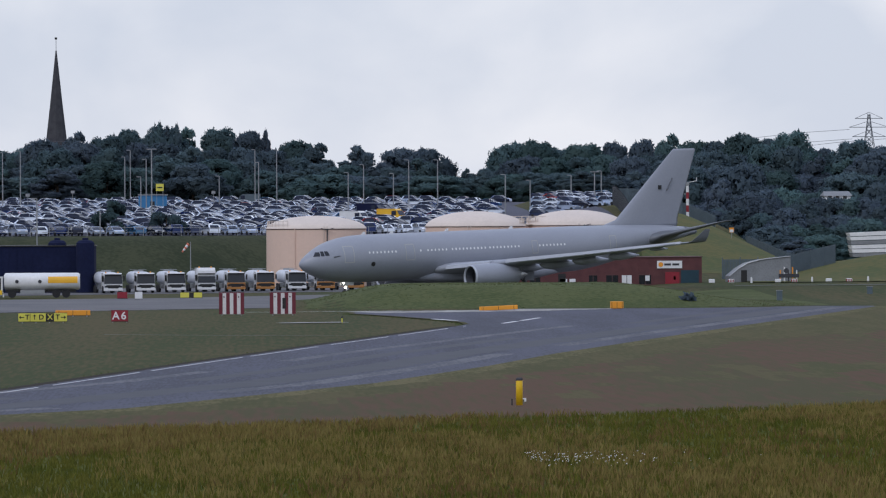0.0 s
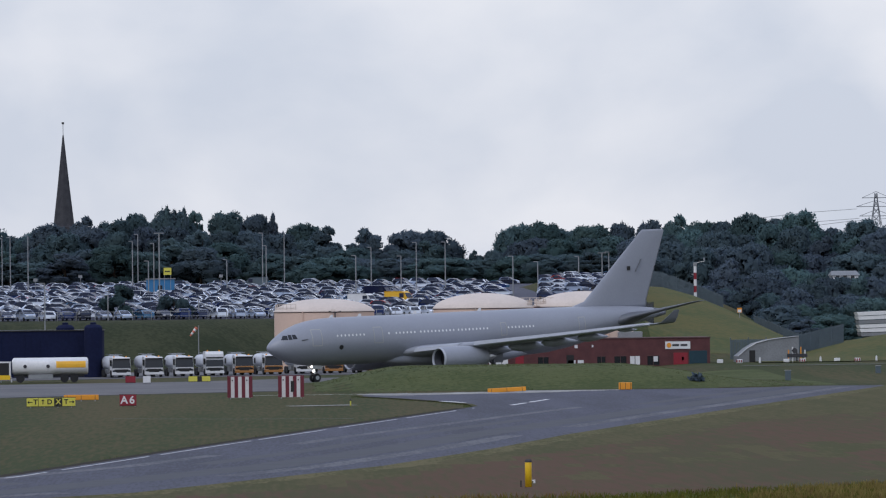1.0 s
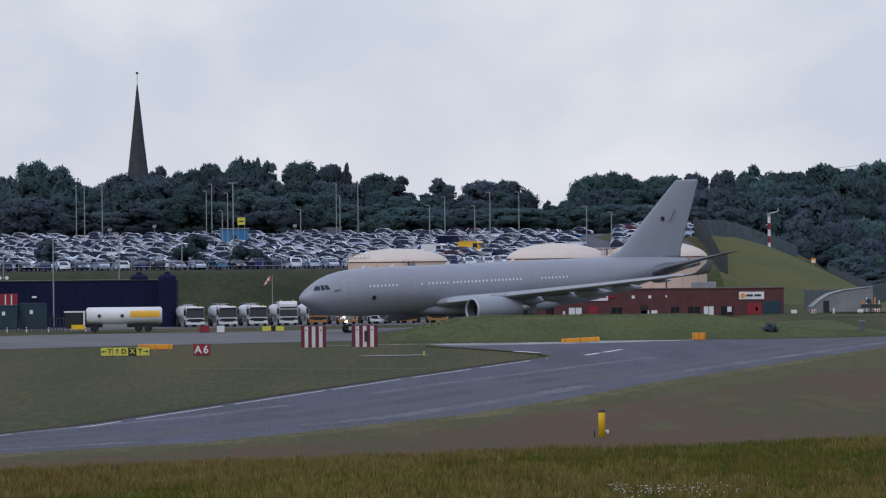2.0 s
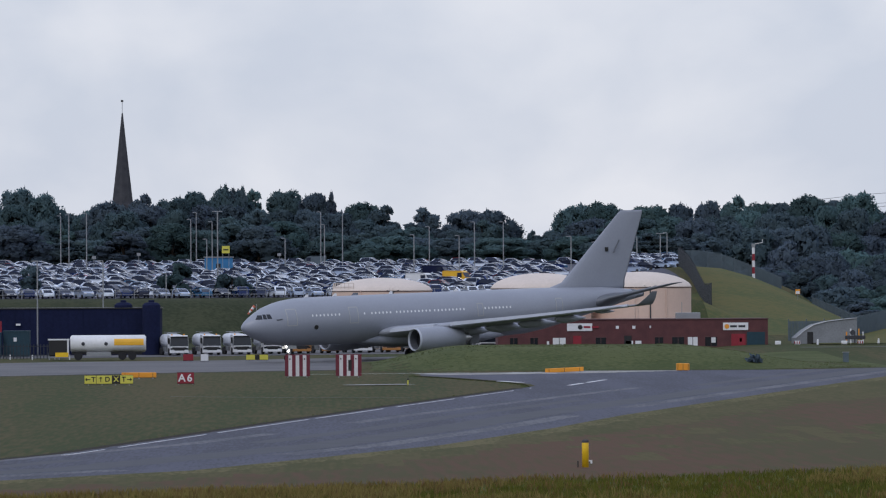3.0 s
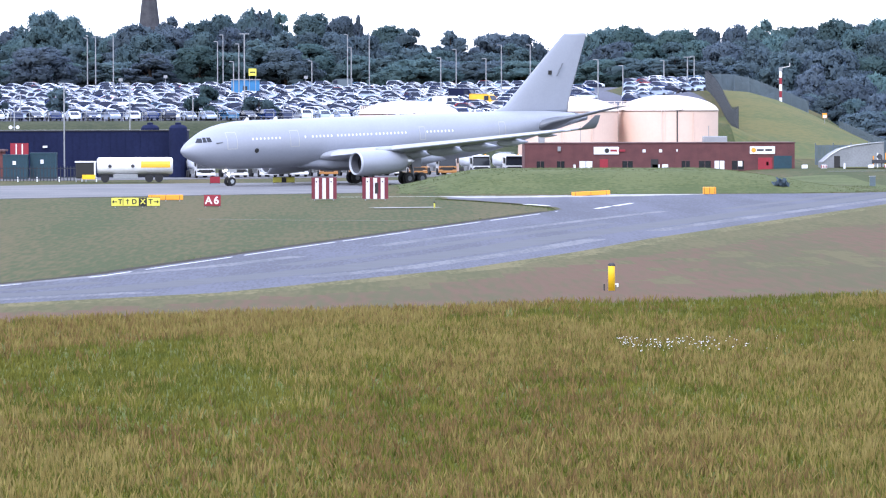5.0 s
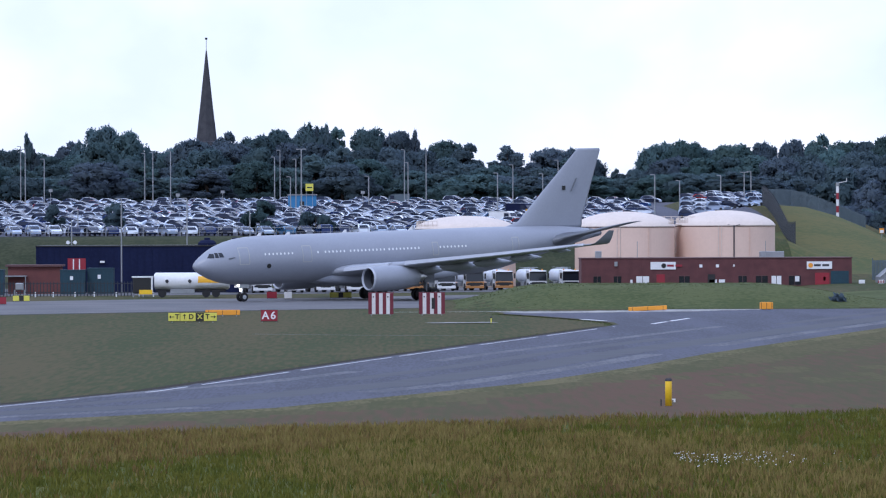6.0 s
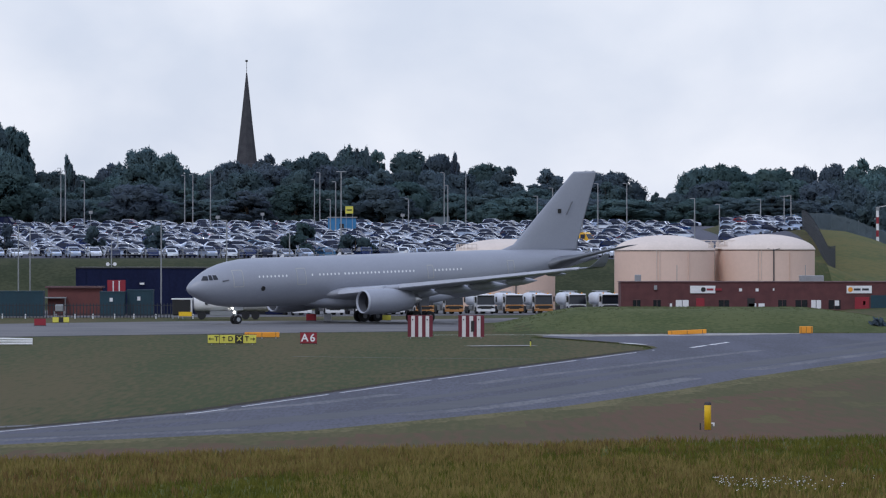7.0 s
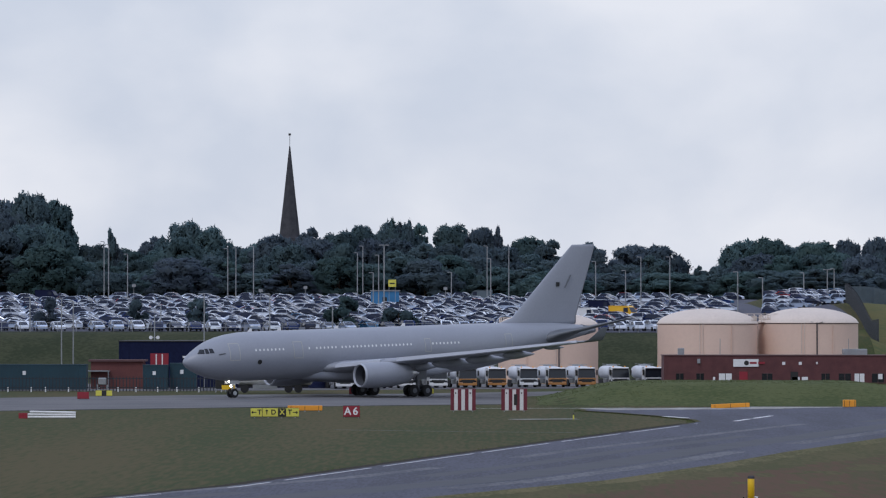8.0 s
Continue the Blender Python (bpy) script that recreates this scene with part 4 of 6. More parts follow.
lettering("T", 0.62, "sign_black", dirs, -1.38, 0.52, bold=0.015)
lettering("D", 0.62, "sign_black", dirs, -0.12, 0.52, bold=0.015)
lettering("X", 0.62, "sign_yellow", dirs, 0.66, 0.52, -0.026, bold=0.015)
lettering("T", 0.62, "sign_black", dirs, 1.35, 0.52, bold=0.015)


def arrow(parent, x, z, ang):
    s = Shape().box(-0.2, 0.2, -0.02, 0.0, -0.035, 0.035)
    s.add([(0.1, -0.02, 0.16), (0.26, -0.02, 0), (0.1, -0.02, -0.16), (0.1, 0, 0.16), (0.26, 0, 0), (0.1, 0, -0.16)], [(2, 1, 0), (3, 4, 5), (0, 1, 4, 3), (1, 2, 5, 4), (2, 0, 3, 5)])
    o = part("arrow", s, "sign_black", parent)
    o.matrix_basis = pose(x, 0, z, 0, ang, 0)


arrow(dirs, -1.85, 0.52, 180)
arrow(dirs, -0.72, 0.52, -90)
arrow(dirs, 1.83, 0.52, 0)


def orange_board(b, d, w, h, tilt=0.0, box=False):
    t = thing("orange_marker", "orange box marker at the taxiway edge" if box else "low orange board lying at the taxiway edge", "marker", pose(*site(b, d), 0, 0, 0))
    body = part("panel", Shape().box(-w / 2, w / 2, 0, 0.7 if box else 0.25, 0.12, h, 0.04), "orange_paint", t)
    body.matrix_basis = pose(0, 0, 0, 0, tilt, 0)
    for x in (-w * 0.4, 0, w * 0.4):
        part("seam", Shape().box(x - 0.02, x + 0.02, -0.012, 0.004, 0.14, h - 0.03), "sign_black", body)
        part("foot", Shape().box(x - 0.06, x + 0.06, 0.02, 0.2, 0, 0.3), "galvanised", t)
    return t


orange_board(-40.1, 436, 3.35, 0.62)
orange_board(54.0, 452, 3.85, 0.55, -2.6)
orange_board(80.3, 457, 1.3, 0.84, 0, True)

post = thing("marker_post", "yellow round marker post standing in the grass", "post", pose(*site(58.5, 212)))
part("tube", Shape().lathe([(0.16, 0), (0.16, 1.24), (0.13, 1.3)], n=20), "yellow_paint", post, "", True)
part("cap", Shape().lathe([(0.165, 1.2), (0.165, 1.28), (0.12, 1.34)], n=20), "stone_dark", post, "worn dark cap")
part("bracket", Shape().box(0.14, 0.32, -0.04, 0.04, 0.32, 0.38).box(0.24, 0.32, -0.05, 0.05, 0.22, 0.32), "white_paint", post, "small white bracket")
part("fixing", Shape().box(-0.38, -0.32, -0.03, 0.03, 0, 0.35), "sign_black", post)

for b, d, w, lab in ((-89.2, 504, 1.3, "small red sign beside the far taxiway"), (-29.2, 540, 1.2, "small red sign beside the far taxiway")):
    sign_board("taxiway_sign", b, d, w, 0.75, 0.15, "sign_red", lab, "sign")
for b, d, w in ((-84.6, 522, 1.9), (-14.0, 540, 2.6)):
    g = sign_board("taxiway_sign", b, d, w, 0.6, 0.2, "sign_yellow", "small yellow sign beside the far taxiway", "sign")
    part("location_panel", Shape().box(-0.25, 0.3, -0.012, 0.0, 0.21, 0.79), "sign_black", g, "black panel")
sign_board("taxiway_sign", -25.6, 540, 0.9, 0.8, 0.1, "white_paint", "small white board beside the far taxiway", "sign")
for b, d in ((19.3, 400),):
    t = thing("edge_light", "small dark edge light on a short stem", "light", pose(*site(b, d)))
    part("stem", Shape().tube((0, 0, 0), (0, 0, 0.45), 0.06), "sign_yellow", t)
    part("lens", Shape().lathe([(0.09, 0.45), (0.09, 0.55), (0.03, 0.6)], n=12), "sign_black", t)
stack = thing("pipe_stack", "white pipes stacked beside the far taxiway", "pipes", pose(*site(-97.3, 405)))
for k in range(3):
    part("pipe", Shape().tube((-1.9 + 0.2 * k, 0.1, 0.12 + 0.24 * k), (2.6, 0.1 + 0.02 * k, 0.12 + 0.2 * k), 0.1, n=10), "white_paint", stack)
part("end_marker", Shape().box(-2.5, -1.7, 0, 0.3, 0, 0.5), "sign_red", stack, "red end marker")
for x, y in ((58.0, 498), (79.5, 536), (72, 527), (83, 548)):
    t = thing("cabinet", "small blue-grey equipment box beside the asphalt", "cabinet", pose(x, y, 0.0))
    part("body", Shape().box(-0.3, 0.3, -0.3, 0.3, 0, 1.25, 0.05), "fence_grey", t)
    part("lid", Shape().box(-0.34, 0.34, -0.34, 0.34, 1.25, 1.32), "galvanised", t)


# ---- foreground meadow ----
def blade_material(name, a, b):
    m = paint(name, a, 0.8, 0, scale=0.25, grain=6, second=b)
    nt = m.node_tree
    p = nt.nodes["Principled BSDF"]
    p.inputs["Specular IOR Level"].default_value = 0.15
    geo, hsv, mr = nt.nodes.new("ShaderNodeNewGeometry"), nt.nodes.new("ShaderNodeHueSaturation"), nt.nodes.new("ShaderNodeMapRange")
    mr.inputs["To Min"].default_value, mr.inputs["To Max"].default_value = 0.87, 1.15
    src = p.inputs["Base Color"].links[0].from_socket
    nt.links.new(geo.outputs["Random Per Island"], mr.inputs["Value"])
    nt.links.new(mr.outputs["Result"], hsv.inputs["Value"])
    nt.links.new(src, hsv.inputs["Color"])
    nt.links.new(hsv.outputs["Color"], p.inputs["Base Color"])
    return m


M["blade_green"] = blade_material("blade_green", (0.072, 0.084, 0.011), (0.126, 0.12, 0.02))
M["blade_straw"] = blade_material("blade_straw", (0.165, 0.125, 0.036), (0.215, 0.17, 0.056))
M["blade_bronze"] = blade_material("blade_bronze", (0.13, 0.083, 0.03), (0.175, 0.115, 0.042))
M["soil_grass"] = paint("soil_grass", (0.06, 0.088, 0.015), 0.95, 0, scale=0.5, grain=10, second=(0.1, 0.088, 0.024), bump=0.05)


def meadow_edge(x):
    return 189.5 + 0.62 * x + 2.5 * noise.noise((x * 0.15, 2.2, 0))


patch_on_ground("meadow_floor", -40, 52, 70, 224, lambda x, y: y < meadow_edge(x) and near_side(x, y) > 3, 0.06, "soil_grass", "dark earth and low grass under the meadow", 1.0)


def meadow(name, material, count, lo, hi, seed, label, keep, wide=0.013):
    rng = np.random.default_rng(seed)
    v, f = [], []
    made = 0
    while made < count:
        y = 84 + 132 * rng.random() ** 0.85
        x = rng.uniform(-0.125, 0.15) * y * 1.02
        if y > meadow_edge(x) or near_side(x, y) < 3 or not keep(x, y, rng.random()):
            continue
        made += 1
        g = height(x, y) + 0.05
        for _ in range(4):
            a, h = rng.uniform(0, 2 * math.pi), rng.uniform(lo, hi)
            bx, by = x + rng.normal(0, 0.07), y + rng.normal(0, 0.07)
            lx, ly = rng.normal(0, 0.09), rng.normal(0, 0.06)
            w = wide * rng.uniform(0.6, 1.5)
            cx, cy = math.cos(a) * w, math.sin(a) * w
            k = len(v)
            v += [(bx - cx, by - cy, g), (bx + cx, by + cy, g), (bx + lx * 0.5 + cx * 0.9, by + ly * 0.5 + cy * 0.9, g + h * 0.62), (bx + lx, by + ly, g + h), (bx + lx * 0.5 - cx * 0.9, by + ly * 0.5 - cy * 0.9, g + h * 0.62)]
            f += [(k, k + 1, k + 2, k + 3, k + 4)]
    ob = new(name, mesh(name, v, f))
    ob.data.materials.append(M[material])
    return tagged(ob, label, "grass", kind="stuff")


def ripe(x, y):
    """The drying strip along the meadow's far side."""
    return y > 166 + 1.6 * (x + 6) + 9 * noise.noise((x * 0.25, y * 0.04, 5.0))


def drift(x, y, s):
    return noise.noise((x * 0.09 + s, y * 0.022, s)) + 0.5 * noise.noise((x * 0.4, y * 0.1, s + 3))


meadow("meadow_grass", "blade_green", 31000, 0.16, 0.34, 1, "unmown green meadow grass", lambda x, y, r: r < (0.45 if ripe(x, y) else 1.0), 0.016)
meadow("meadow_straw", "blade_straw", 15000, 0.22, 0.46, 2, "dry straw-coloured grass stalks", lambda x, y, r: r < 0.22 + 1.5 * drift(x, y, 2.0) + (0.9 if ripe(x, y) else 0) + (0.25 if y < 115 else 0), 0.019)
meadow("meadow_bronze", "blade_bronze", 8000, 0.22, 0.42, 3, "bronze seeding grass stalks", lambda x, y, r: r < 0.25 + 1.5 * drift(x, y, 7.0) + (0.6 if y < 122 else 0) + (0.5 if ripe(x, y) else 0), 0.018)
rng = np.random.default_rng(9)
cl = Shape()
for _ in range(150):
    y = rng.normal(158, 2.4)
    x = 9.6 + rng.gamma(1.4, 0.9)
    if rng.random() < 0.3:
        x += 2.0
    z = height(x, y) + rng.uniform(0.24, 0.42)
    r = rng.uniform(0.012, 0.028)
    cl.lathe([(r * 0.5, -r * 0.6), (r, 0), (r * 0.5, r * 0.8)], (x, y, z), n=6)
clover = new("clover_flowers", mesh("clover_flowers", cl.v, cl.f))
clover.data.materials.append(M["white_paint"])
tagged(clover, "patch of small white clover flowers in the meadow", "flowers", kind="stuff")

# taller tufts on the bund
M["blade_lush"] = blade_material("blade_lush", (0.06, 0.076, 0.028), (0.09, 0.102, 0.042))
rng = np.random.default_rng(33)
v, f = [], []
while len(f) < 9000:
    x, y = rng.uniform(1, 58), rng.uniform(457, 500)
    g = height(x, y)
    if g < 0.1 or noise.noise((x * 0.3, y * 0.06, 8.0)) < -0.45:
        continue
    tall = 0.07 + 0.05 * noise.noise((x * 0.2, y * 0.08, 2.0))
    for _ in range(3):
        bx, by, h, w = x + rng.normal(0, 0.12), y + rng.normal(0, 0.12), max(0.04, tall * rng.uniform(0.6, 1.3)), rng.uniform(0.02, 0.05)
        lx, k = rng.normal(0, 0.1), len(v)
        v += [(bx - w, by, g - 0.05), (bx + w, by, g - 0.05), (bx + lx + w * 0.4, by, g + h), (bx + lx - w * 0.4, by + 0.03, g + h)]
        f.append((k, k + 1, k + 2, k + 3))
for path, off, dens, mean in ((TIP[:6], 0.5, 8, 0.05), (FAR_EDGE, 0.75, 8, 0.07)):
    edge = along([Vector(p) for p in path], off)
    for p, q in zip(edge, edge[1:]):
        for _ in range(int((q - p).length * dens)):
            at = p.lerp(q, rng.random()) + Vector((rng.normal(0, 0.25), rng.normal(0, 0.25)))
            h, w, k = max(0.04, rng.normal(mean, mean * 0.35)), rng.uniform(0.02, 0.06), len(v)
            v += [(at.x - w, at.y, 0), (at.x + w, at.y, 0), (at.x + w * 0.6, at.y, h), (at.x - w * 0.6, at.y + 0.03, h)]
            f.append((k, k + 1, k + 2, k + 3))
tufts = new("bund_tufts", mesh("bund_tufts", v, f))
tufts.data.materials.append(M["blade_lush"])
tagged(tufts, "uneven tufts of grass on the bund and along the asphalt", "grass", kind="stuff")


# ---- car park ----
def island_paint():
    m = M["car_paint"].copy()
    m.name = "car_paint_far"
    nt = m.node_tree
    ramp = next(n for n in nt.nodes if n.type == "VALTORGB")
    geo = nt.nodes.new("ShaderNodeNewGeometry")
    nt.links.new(geo.outputs["Random Per Island"], ramp.inputs["Fac"])
    return m


M["car_paint_far"] = island_paint()
M["car_glass"] = paint("car_glass", (0.012, 0.018, 0.04), 0.12, 0.0, vary=0.05)
M["car_glass"].node_tree.nodes["Principled BSDF"].inputs["Specular IOR Level"].default_value = 0.3
M["car_lamp"] = paint("car_lamp", (0.75, 0.76, 0.78), 0.15, 0.2, vary=0.05)
M["van_yellow"] = paint("van_yellow", (0.75, 0.42, 0.02), 0.35, 0, vary=0.05)


def car_shapes(length, wide, tall, bonnet, rear, screen):
    """Body (with roof and pillars) and glass of a car, nose towards +x."""
    h, w = length / 2, wide / 2
    waist = tall * 0.6
    low = [(-h, 0.35, 0.9), (-h * 0.97, 0.3, 0.93), (h * 0.97, 0.28, 0.93), (h, 0.4, 0.86), (h * 0.98, waist * 0.78, 0.86), (h - bonnet * 0.5, waist * 0.93, 0.92), (h - bonnet, waist, 0.97),
           (-h + rear, waist * 1.02, 0.97), (-h * 0.99, waist * 0.98, 0.9), (-h, waist * 0.6, 0.9)]
    body = Shape()
    n = len(low)
    left = [(x, w * k, z) for x, z, k in low]
    inl = [(x * 0.99, w * k * 0.9, z + (0.03 if z > 0.5 else 0)) for x, z, k in low]
    rings = [[(x, -y, z) for x, y, z in inl], [(x, -y, z) for x, y, z in left], left, inl]
    body.loft(rings)
    a0, a1 = h - bonnet, h - bonnet - screen
    b0, b1 = -h + rear * 0.25, -h + rear + 0.25
    rw = w * 0.8
    roof = [(a1 + 0.12, tall * 0.9), (a1 - 0.2, tall * 0.965), (a1 - 0.7, tall), (b1 + 0.4, tall * 0.99), (b1 - 0.05, tall * 0.92)]
    body.loft([[(x, -rw, z - 0.05) for x, z in roof][::-1] + [(x, -rw, z) for x, z in roof], [(x, rw, z - 0.05) for x, z in roof][::-1] + [(x, rw, z) for x, z in roof]])
    for s in (1, -1):
        for (xa, xb) in ((a0 + 0.02, a1), (b0, b1)):
            body.tube((xa, s * w * 0.93, waist), (xb, s * rw, tall * 0.92), 0.035 if xa > 0 else 0.11, 0.035 if xa > 0 else 0.13, 6)
        body.tube((0.1 * h, s * w * 0.95, waist), (0.05 * h, s * rw * 1.01, tall * 0.96), 0.02, 0.02, 4)
    glass = Shape().loft([[(a0 - 0.03, -w * 0.92, waist), (a0 - 0.03, w * 0.92, waist), (b0 + 0.05, w * 0.92, waist), (b0 + 0.05, -w * 0.92, waist)],
                          [(a1 - 0.03, -rw * 0.97, tall * 0.95), (a1 - 0.03, rw * 0.97, tall * 0.95), (b1 + 0.03, rw * 0.97, tall * 0.95), (b1 + 0.03, -rw * 0.97, tall * 0.95)]])
    lamps = [Shape().box(h * 0.955, h * 1.0, s * w * 0.62 - 0.2, s * w * 0.62 + 0.2, waist * 0.62, waist * 0.8, 0.02) for s in (1, -1)]
    return body, glass, lamps


CARS = {"hatchback": (4.1, 1.78, 1.5, 0.9, 0.5, 1.0), "saloon": (4.6, 1.8, 1.45, 1.05, 1.0, 1.1), "off_roader": (4.5, 1.9, 1.7, 1.05, 0.4, 0.8), "people_carrier": (4.8, 1.9, 1.8, 0.75, 0.35, 1.1)}


def build_car(kind, colour="car_paint", label=""):
    dims = CARS[kind]
    words = {"hatchback": "parked hatchback car in the crowded car park", "saloon": "parked saloon car in the crowded car park", "off_roader": "tall parked off-road car in the car park", "people_carrier": "tall parked people carrier in the car park"}
    t = thing("car", label or words[kind], "car", None, "cars in the car park")
    body, glass, lamps = car_shapes(*dims)
    shell = part("body", body, colour, t, "", True)
    shell.data.set_sharp_from_angle(angle=radians(42))
    part("glasshouse", glass, "car_glass", t, "dark reflecting glass")
    for l in lamps:
        part("headlight", l, "car_lamp", t, "clear headlight")
    for x in (dims[0] * 0.31, -dims[0] * 0.31):
        for y in (dims[1] * 0.44, -dims[1] * 0.44):
            part("wheel", Shape().lathe([(0.15, -0.1), (0.3, -0.1), (0.32, 0), (0.3, 0.1), (0.15, 0.1)], (x, y, 0.32), n=10, axis="y"), "tyre", t)
    return t


patch_on_ground("car_park", -140, 82, 700, 1024, lambda x, y: x < 30 + (y - 700) * 0.075 or (y > 732 and x < 57 + (y - 732) * 0.05), 0.06, "asphalt", "asphalt car park sloping up to the wood", 4.0)
masters = {k: build_car(k) for k in CARS}
rr = random.Random(21)
ROWS = [(704, 22), (713, 38), (724, 40), (735, 36), (747, 40), (759, 39), (772, 40), (786, 38), (801, 41), (817, 40), (834, 39), (852, 40), (872, 41), (893, 40), (916, 38), (940, 40), (968, 40), (1000, 40)]
names = list(CARS)
placed, far_body, far_glass = 0, Shape(), Shape()
for row, (dist, swing) in enumerate(ROWS):
    right = (26 if dist < 720 else 33) + (dist - 700) * 0.06
    x = -0.112 * dist - 6
    while x < right:
        pitch = 2.9 if row == 0 else 3.9
        x += pitch * rr.uniform(0.95, 1.12)
        if rr.random() < 0.05:
            continue
        y = dist + rr.uniform(-0.6, 0.6) + 2.0 * math.sin(x * 0.05)
        k = rr.choices(names, (5, 3, 3, 1))[0]
        facing = (-66 + swing * 1.0 if row else -72) + rr.uniform(-4, 4) + (180 if rr.random() < (0.35 if row == 0 else 0.12) else 0)
        m = pose(x, y, height(x, y) + 0.06, 0, 0, facing)
        if placed < 270 and row < 9:
            copy_thing(masters[k], m)
            placed += 1
        else:
            body, glass, _ = car_shapes(*CARS[k])
            far_body.add([m @ Vector(p) for p in body.v], body.f)
            far_glass.add([m @ Vector(p) for p in glass.v], glass.f)
far = thing("far_cars", "rows of parked cars filling the far car park", "cars", None, "", "stuff")
bodies = part("bodies", far_body, "car_paint_far", far, "", True)
bodies.data.set_sharp_from_angle(angle=radians(42))
part("windows", far_glass, "car_glass", far)
# cars on the upper level beside the hill
for i in range(36):
    y = 800 + (i // 6) * 12.5 + rr.uniform(-0.5, 0.5)
    x = 0.0635 * y + (i % 6) * 2.45 + rr.uniform(-0.15, 0.15)
    copy_thing(masters[names[i % 3]], pose(x, y, height(x, y) + 0.06, 0, 0, -45 + rr.uniform(-6, 6)))
for t in masters.values():
    for o in list(t.children_recursive) + [t]:
        bpy.data.objects.remove(o)


def van(b, d, material, label, facing):
    x, y, _ = site(b, d)
    t = thing("van", label, "van", pose(x, y, height(x, y) + 0.06, 0, 0, facing))
    prof = [(-2.7, 0.35), (2.7, 0.35), (2.75, 1.05), (2.0, 1.25), (1.35, 2.2), (0.9, 2.45), (-2.65, 2.5), (-2.75, 2.3)]
    part("body", Shape().loft([[(px, s * w, pz) for px, pz in prof] for s, w in ((-1, 0.9), (-1, 0.99), (1, 0.99), (1, 0.9))]), material, t)
    part("windscreen", Shape().loft([[(1.98, -0.85, 1.3), (1.98, 0.85, 1.3), (1.38, 0.8, 2.15), (1.38, -0.8, 2.15)], [(2.03, -0.85, 1.3), (2.03, 0.85, 1.3), (1.43, 0.8, 2.15), (1.43, -0.8, 2.15)]]), "car_glass", t, "dark windscreen")
    for s in (1, -1):
        part("side_window", Shape().box(0.4, 1.3, s * 0.985 - 0.02, s * 0.985 + 0.02, 1.35, 2.1), "car_glass", t)
        for wx in (1.7, -1.7):
            part("wheel", Shape().lathe([(0.15, -0.12), (0.34, -0.1), (0.34, 0.1), (0.15, 0.12)], (wx, s * 0.88, 0.34), n=14, axis="y"), "tyre", t)
    return t


van(30.6, 790, "van_yellow", "yellow delivery van among the parked cars", -35)
van(22.5, 770, "white_paint", "white van among the parked cars", -35)
van(26.0, 850, "navy_cladding", "dark blue van among the parked cars", -30)
van(-1.5, 985, "fence_grey", "grey van at the top of the car park", 170)
van(-97, 985, "navy_cladding", "dark blue van at the top of the car park", -20)


def lamp_post(b, d, top, heads=1, r=0.09, base=None):
    x, y, _ = site(b, d)
    g = height(x, y) if base is None else base
    t = thing("lamp_post", "tall slim grey lamp post with %s" % ("two lanterns" if heads == 2 else "one lantern"), "lamp post", pose(x, y, g), "lamp posts")
    h = EYE[2] + d * top / 1000 - g
    part("pole", Shape().tube((0, 0, 0), (0, 0, h), r * 1.3, r, 8), "galvanised", t)
    for s in ((-1, 1) if heads == 2 else (-1,)):
        part("lantern", Shape().box(min(0, s * 0.8), max(0, s * 0.8), -0.12, 0.12, h - 0.05, h + 0.09, 0.03), "galvanised", t)
    return t


for b, d, top, heads in ((-84.6, 990, 18.4, 1), (-83.6, 960, 17.8, 1), (-79.4, 930, 15.6, 1), (-57.2, 960, 16.8, 1), (-55.4, 930, 17, 1), (-51.5, 900, 17.3, 1), (-28.5, 940, 15.9, 1), (-27.3, 980, 17.4, 1),
                         (-22.6, 712, 17.6, 2), (-23.8, 900, 15.4, 1), (-25, 860, 11.5, 1), (0.2, 960, 17.4, 1), (1.0, 900, 14.6, 1), (5.0, 930, 17.4, 1), (-7.7, 900, 11.6, 1), (20.8, 840, 12.2, 1),
                         (24.2, 900, 14, 1), (30.8, 880, 12, 1), (34.2, 900, 15.0, 1), (40.6, 880, 15.0, 1), (55.6, 760, 11.7, 1), (61.1, 830, 10.4, 1), (70.2, 850, 11.5, 1), (75.4, 850, 12.2, 2), (76.9, 860, 12.4, 1)):
    lamp_post(b, d, top, heads)
for b, d, top in ((-94.0, 655, 5.8), (-91.4, 660, 5.2), (-47.9, 668, 6.8), (-62.4, 590, 6.8), (-101, 690, 6), (-72, 705, 4.2), (-34, 700, 4), (-14, 702, 3)):
    lamp_post(b, d, top, 1, 0.08)

kiosk = thing("kiosk", "blue cabin in the car park", "cabin", pose(*site(-22.4, 905, height(-20.3, 905))))
part("wall", Shape().box(-2.8, 2.8, 0, 2.5, 0, 3.4, 0.05), "blue_paint", kiosk)
part("roof", Shape().box(-3, 3, -0.2, 2.7, 3.4, 3.6), "galvanised", kiosk)
part("door", Shape().box(-0.5, 0.4, -0.04, 0.02, 0.1, 2.2), "dark_glass", kiosk)
bsign = thing("car_park_sign", "square yellow sign on two posts above the cars", "sign", pose(*site(-20.8, 880, height(-18.3, 880))))
part("panel", Shape().box(-0.75, 0.75, -0.05, 0.05, 4.6, 6.0), "sign_yellow", bsign)
for x in (-0.6, 0.6):
    part("post", Shape().tube((x, 0.08, 0), (x, 0.08, 5.9), 0.05, n=8), "galvanised", bsign)
part("lettering_bar", Shape().box(-0.5, 0.5, -0.07, -0.04, 5.15, 5.4), "sign_black", bsign)
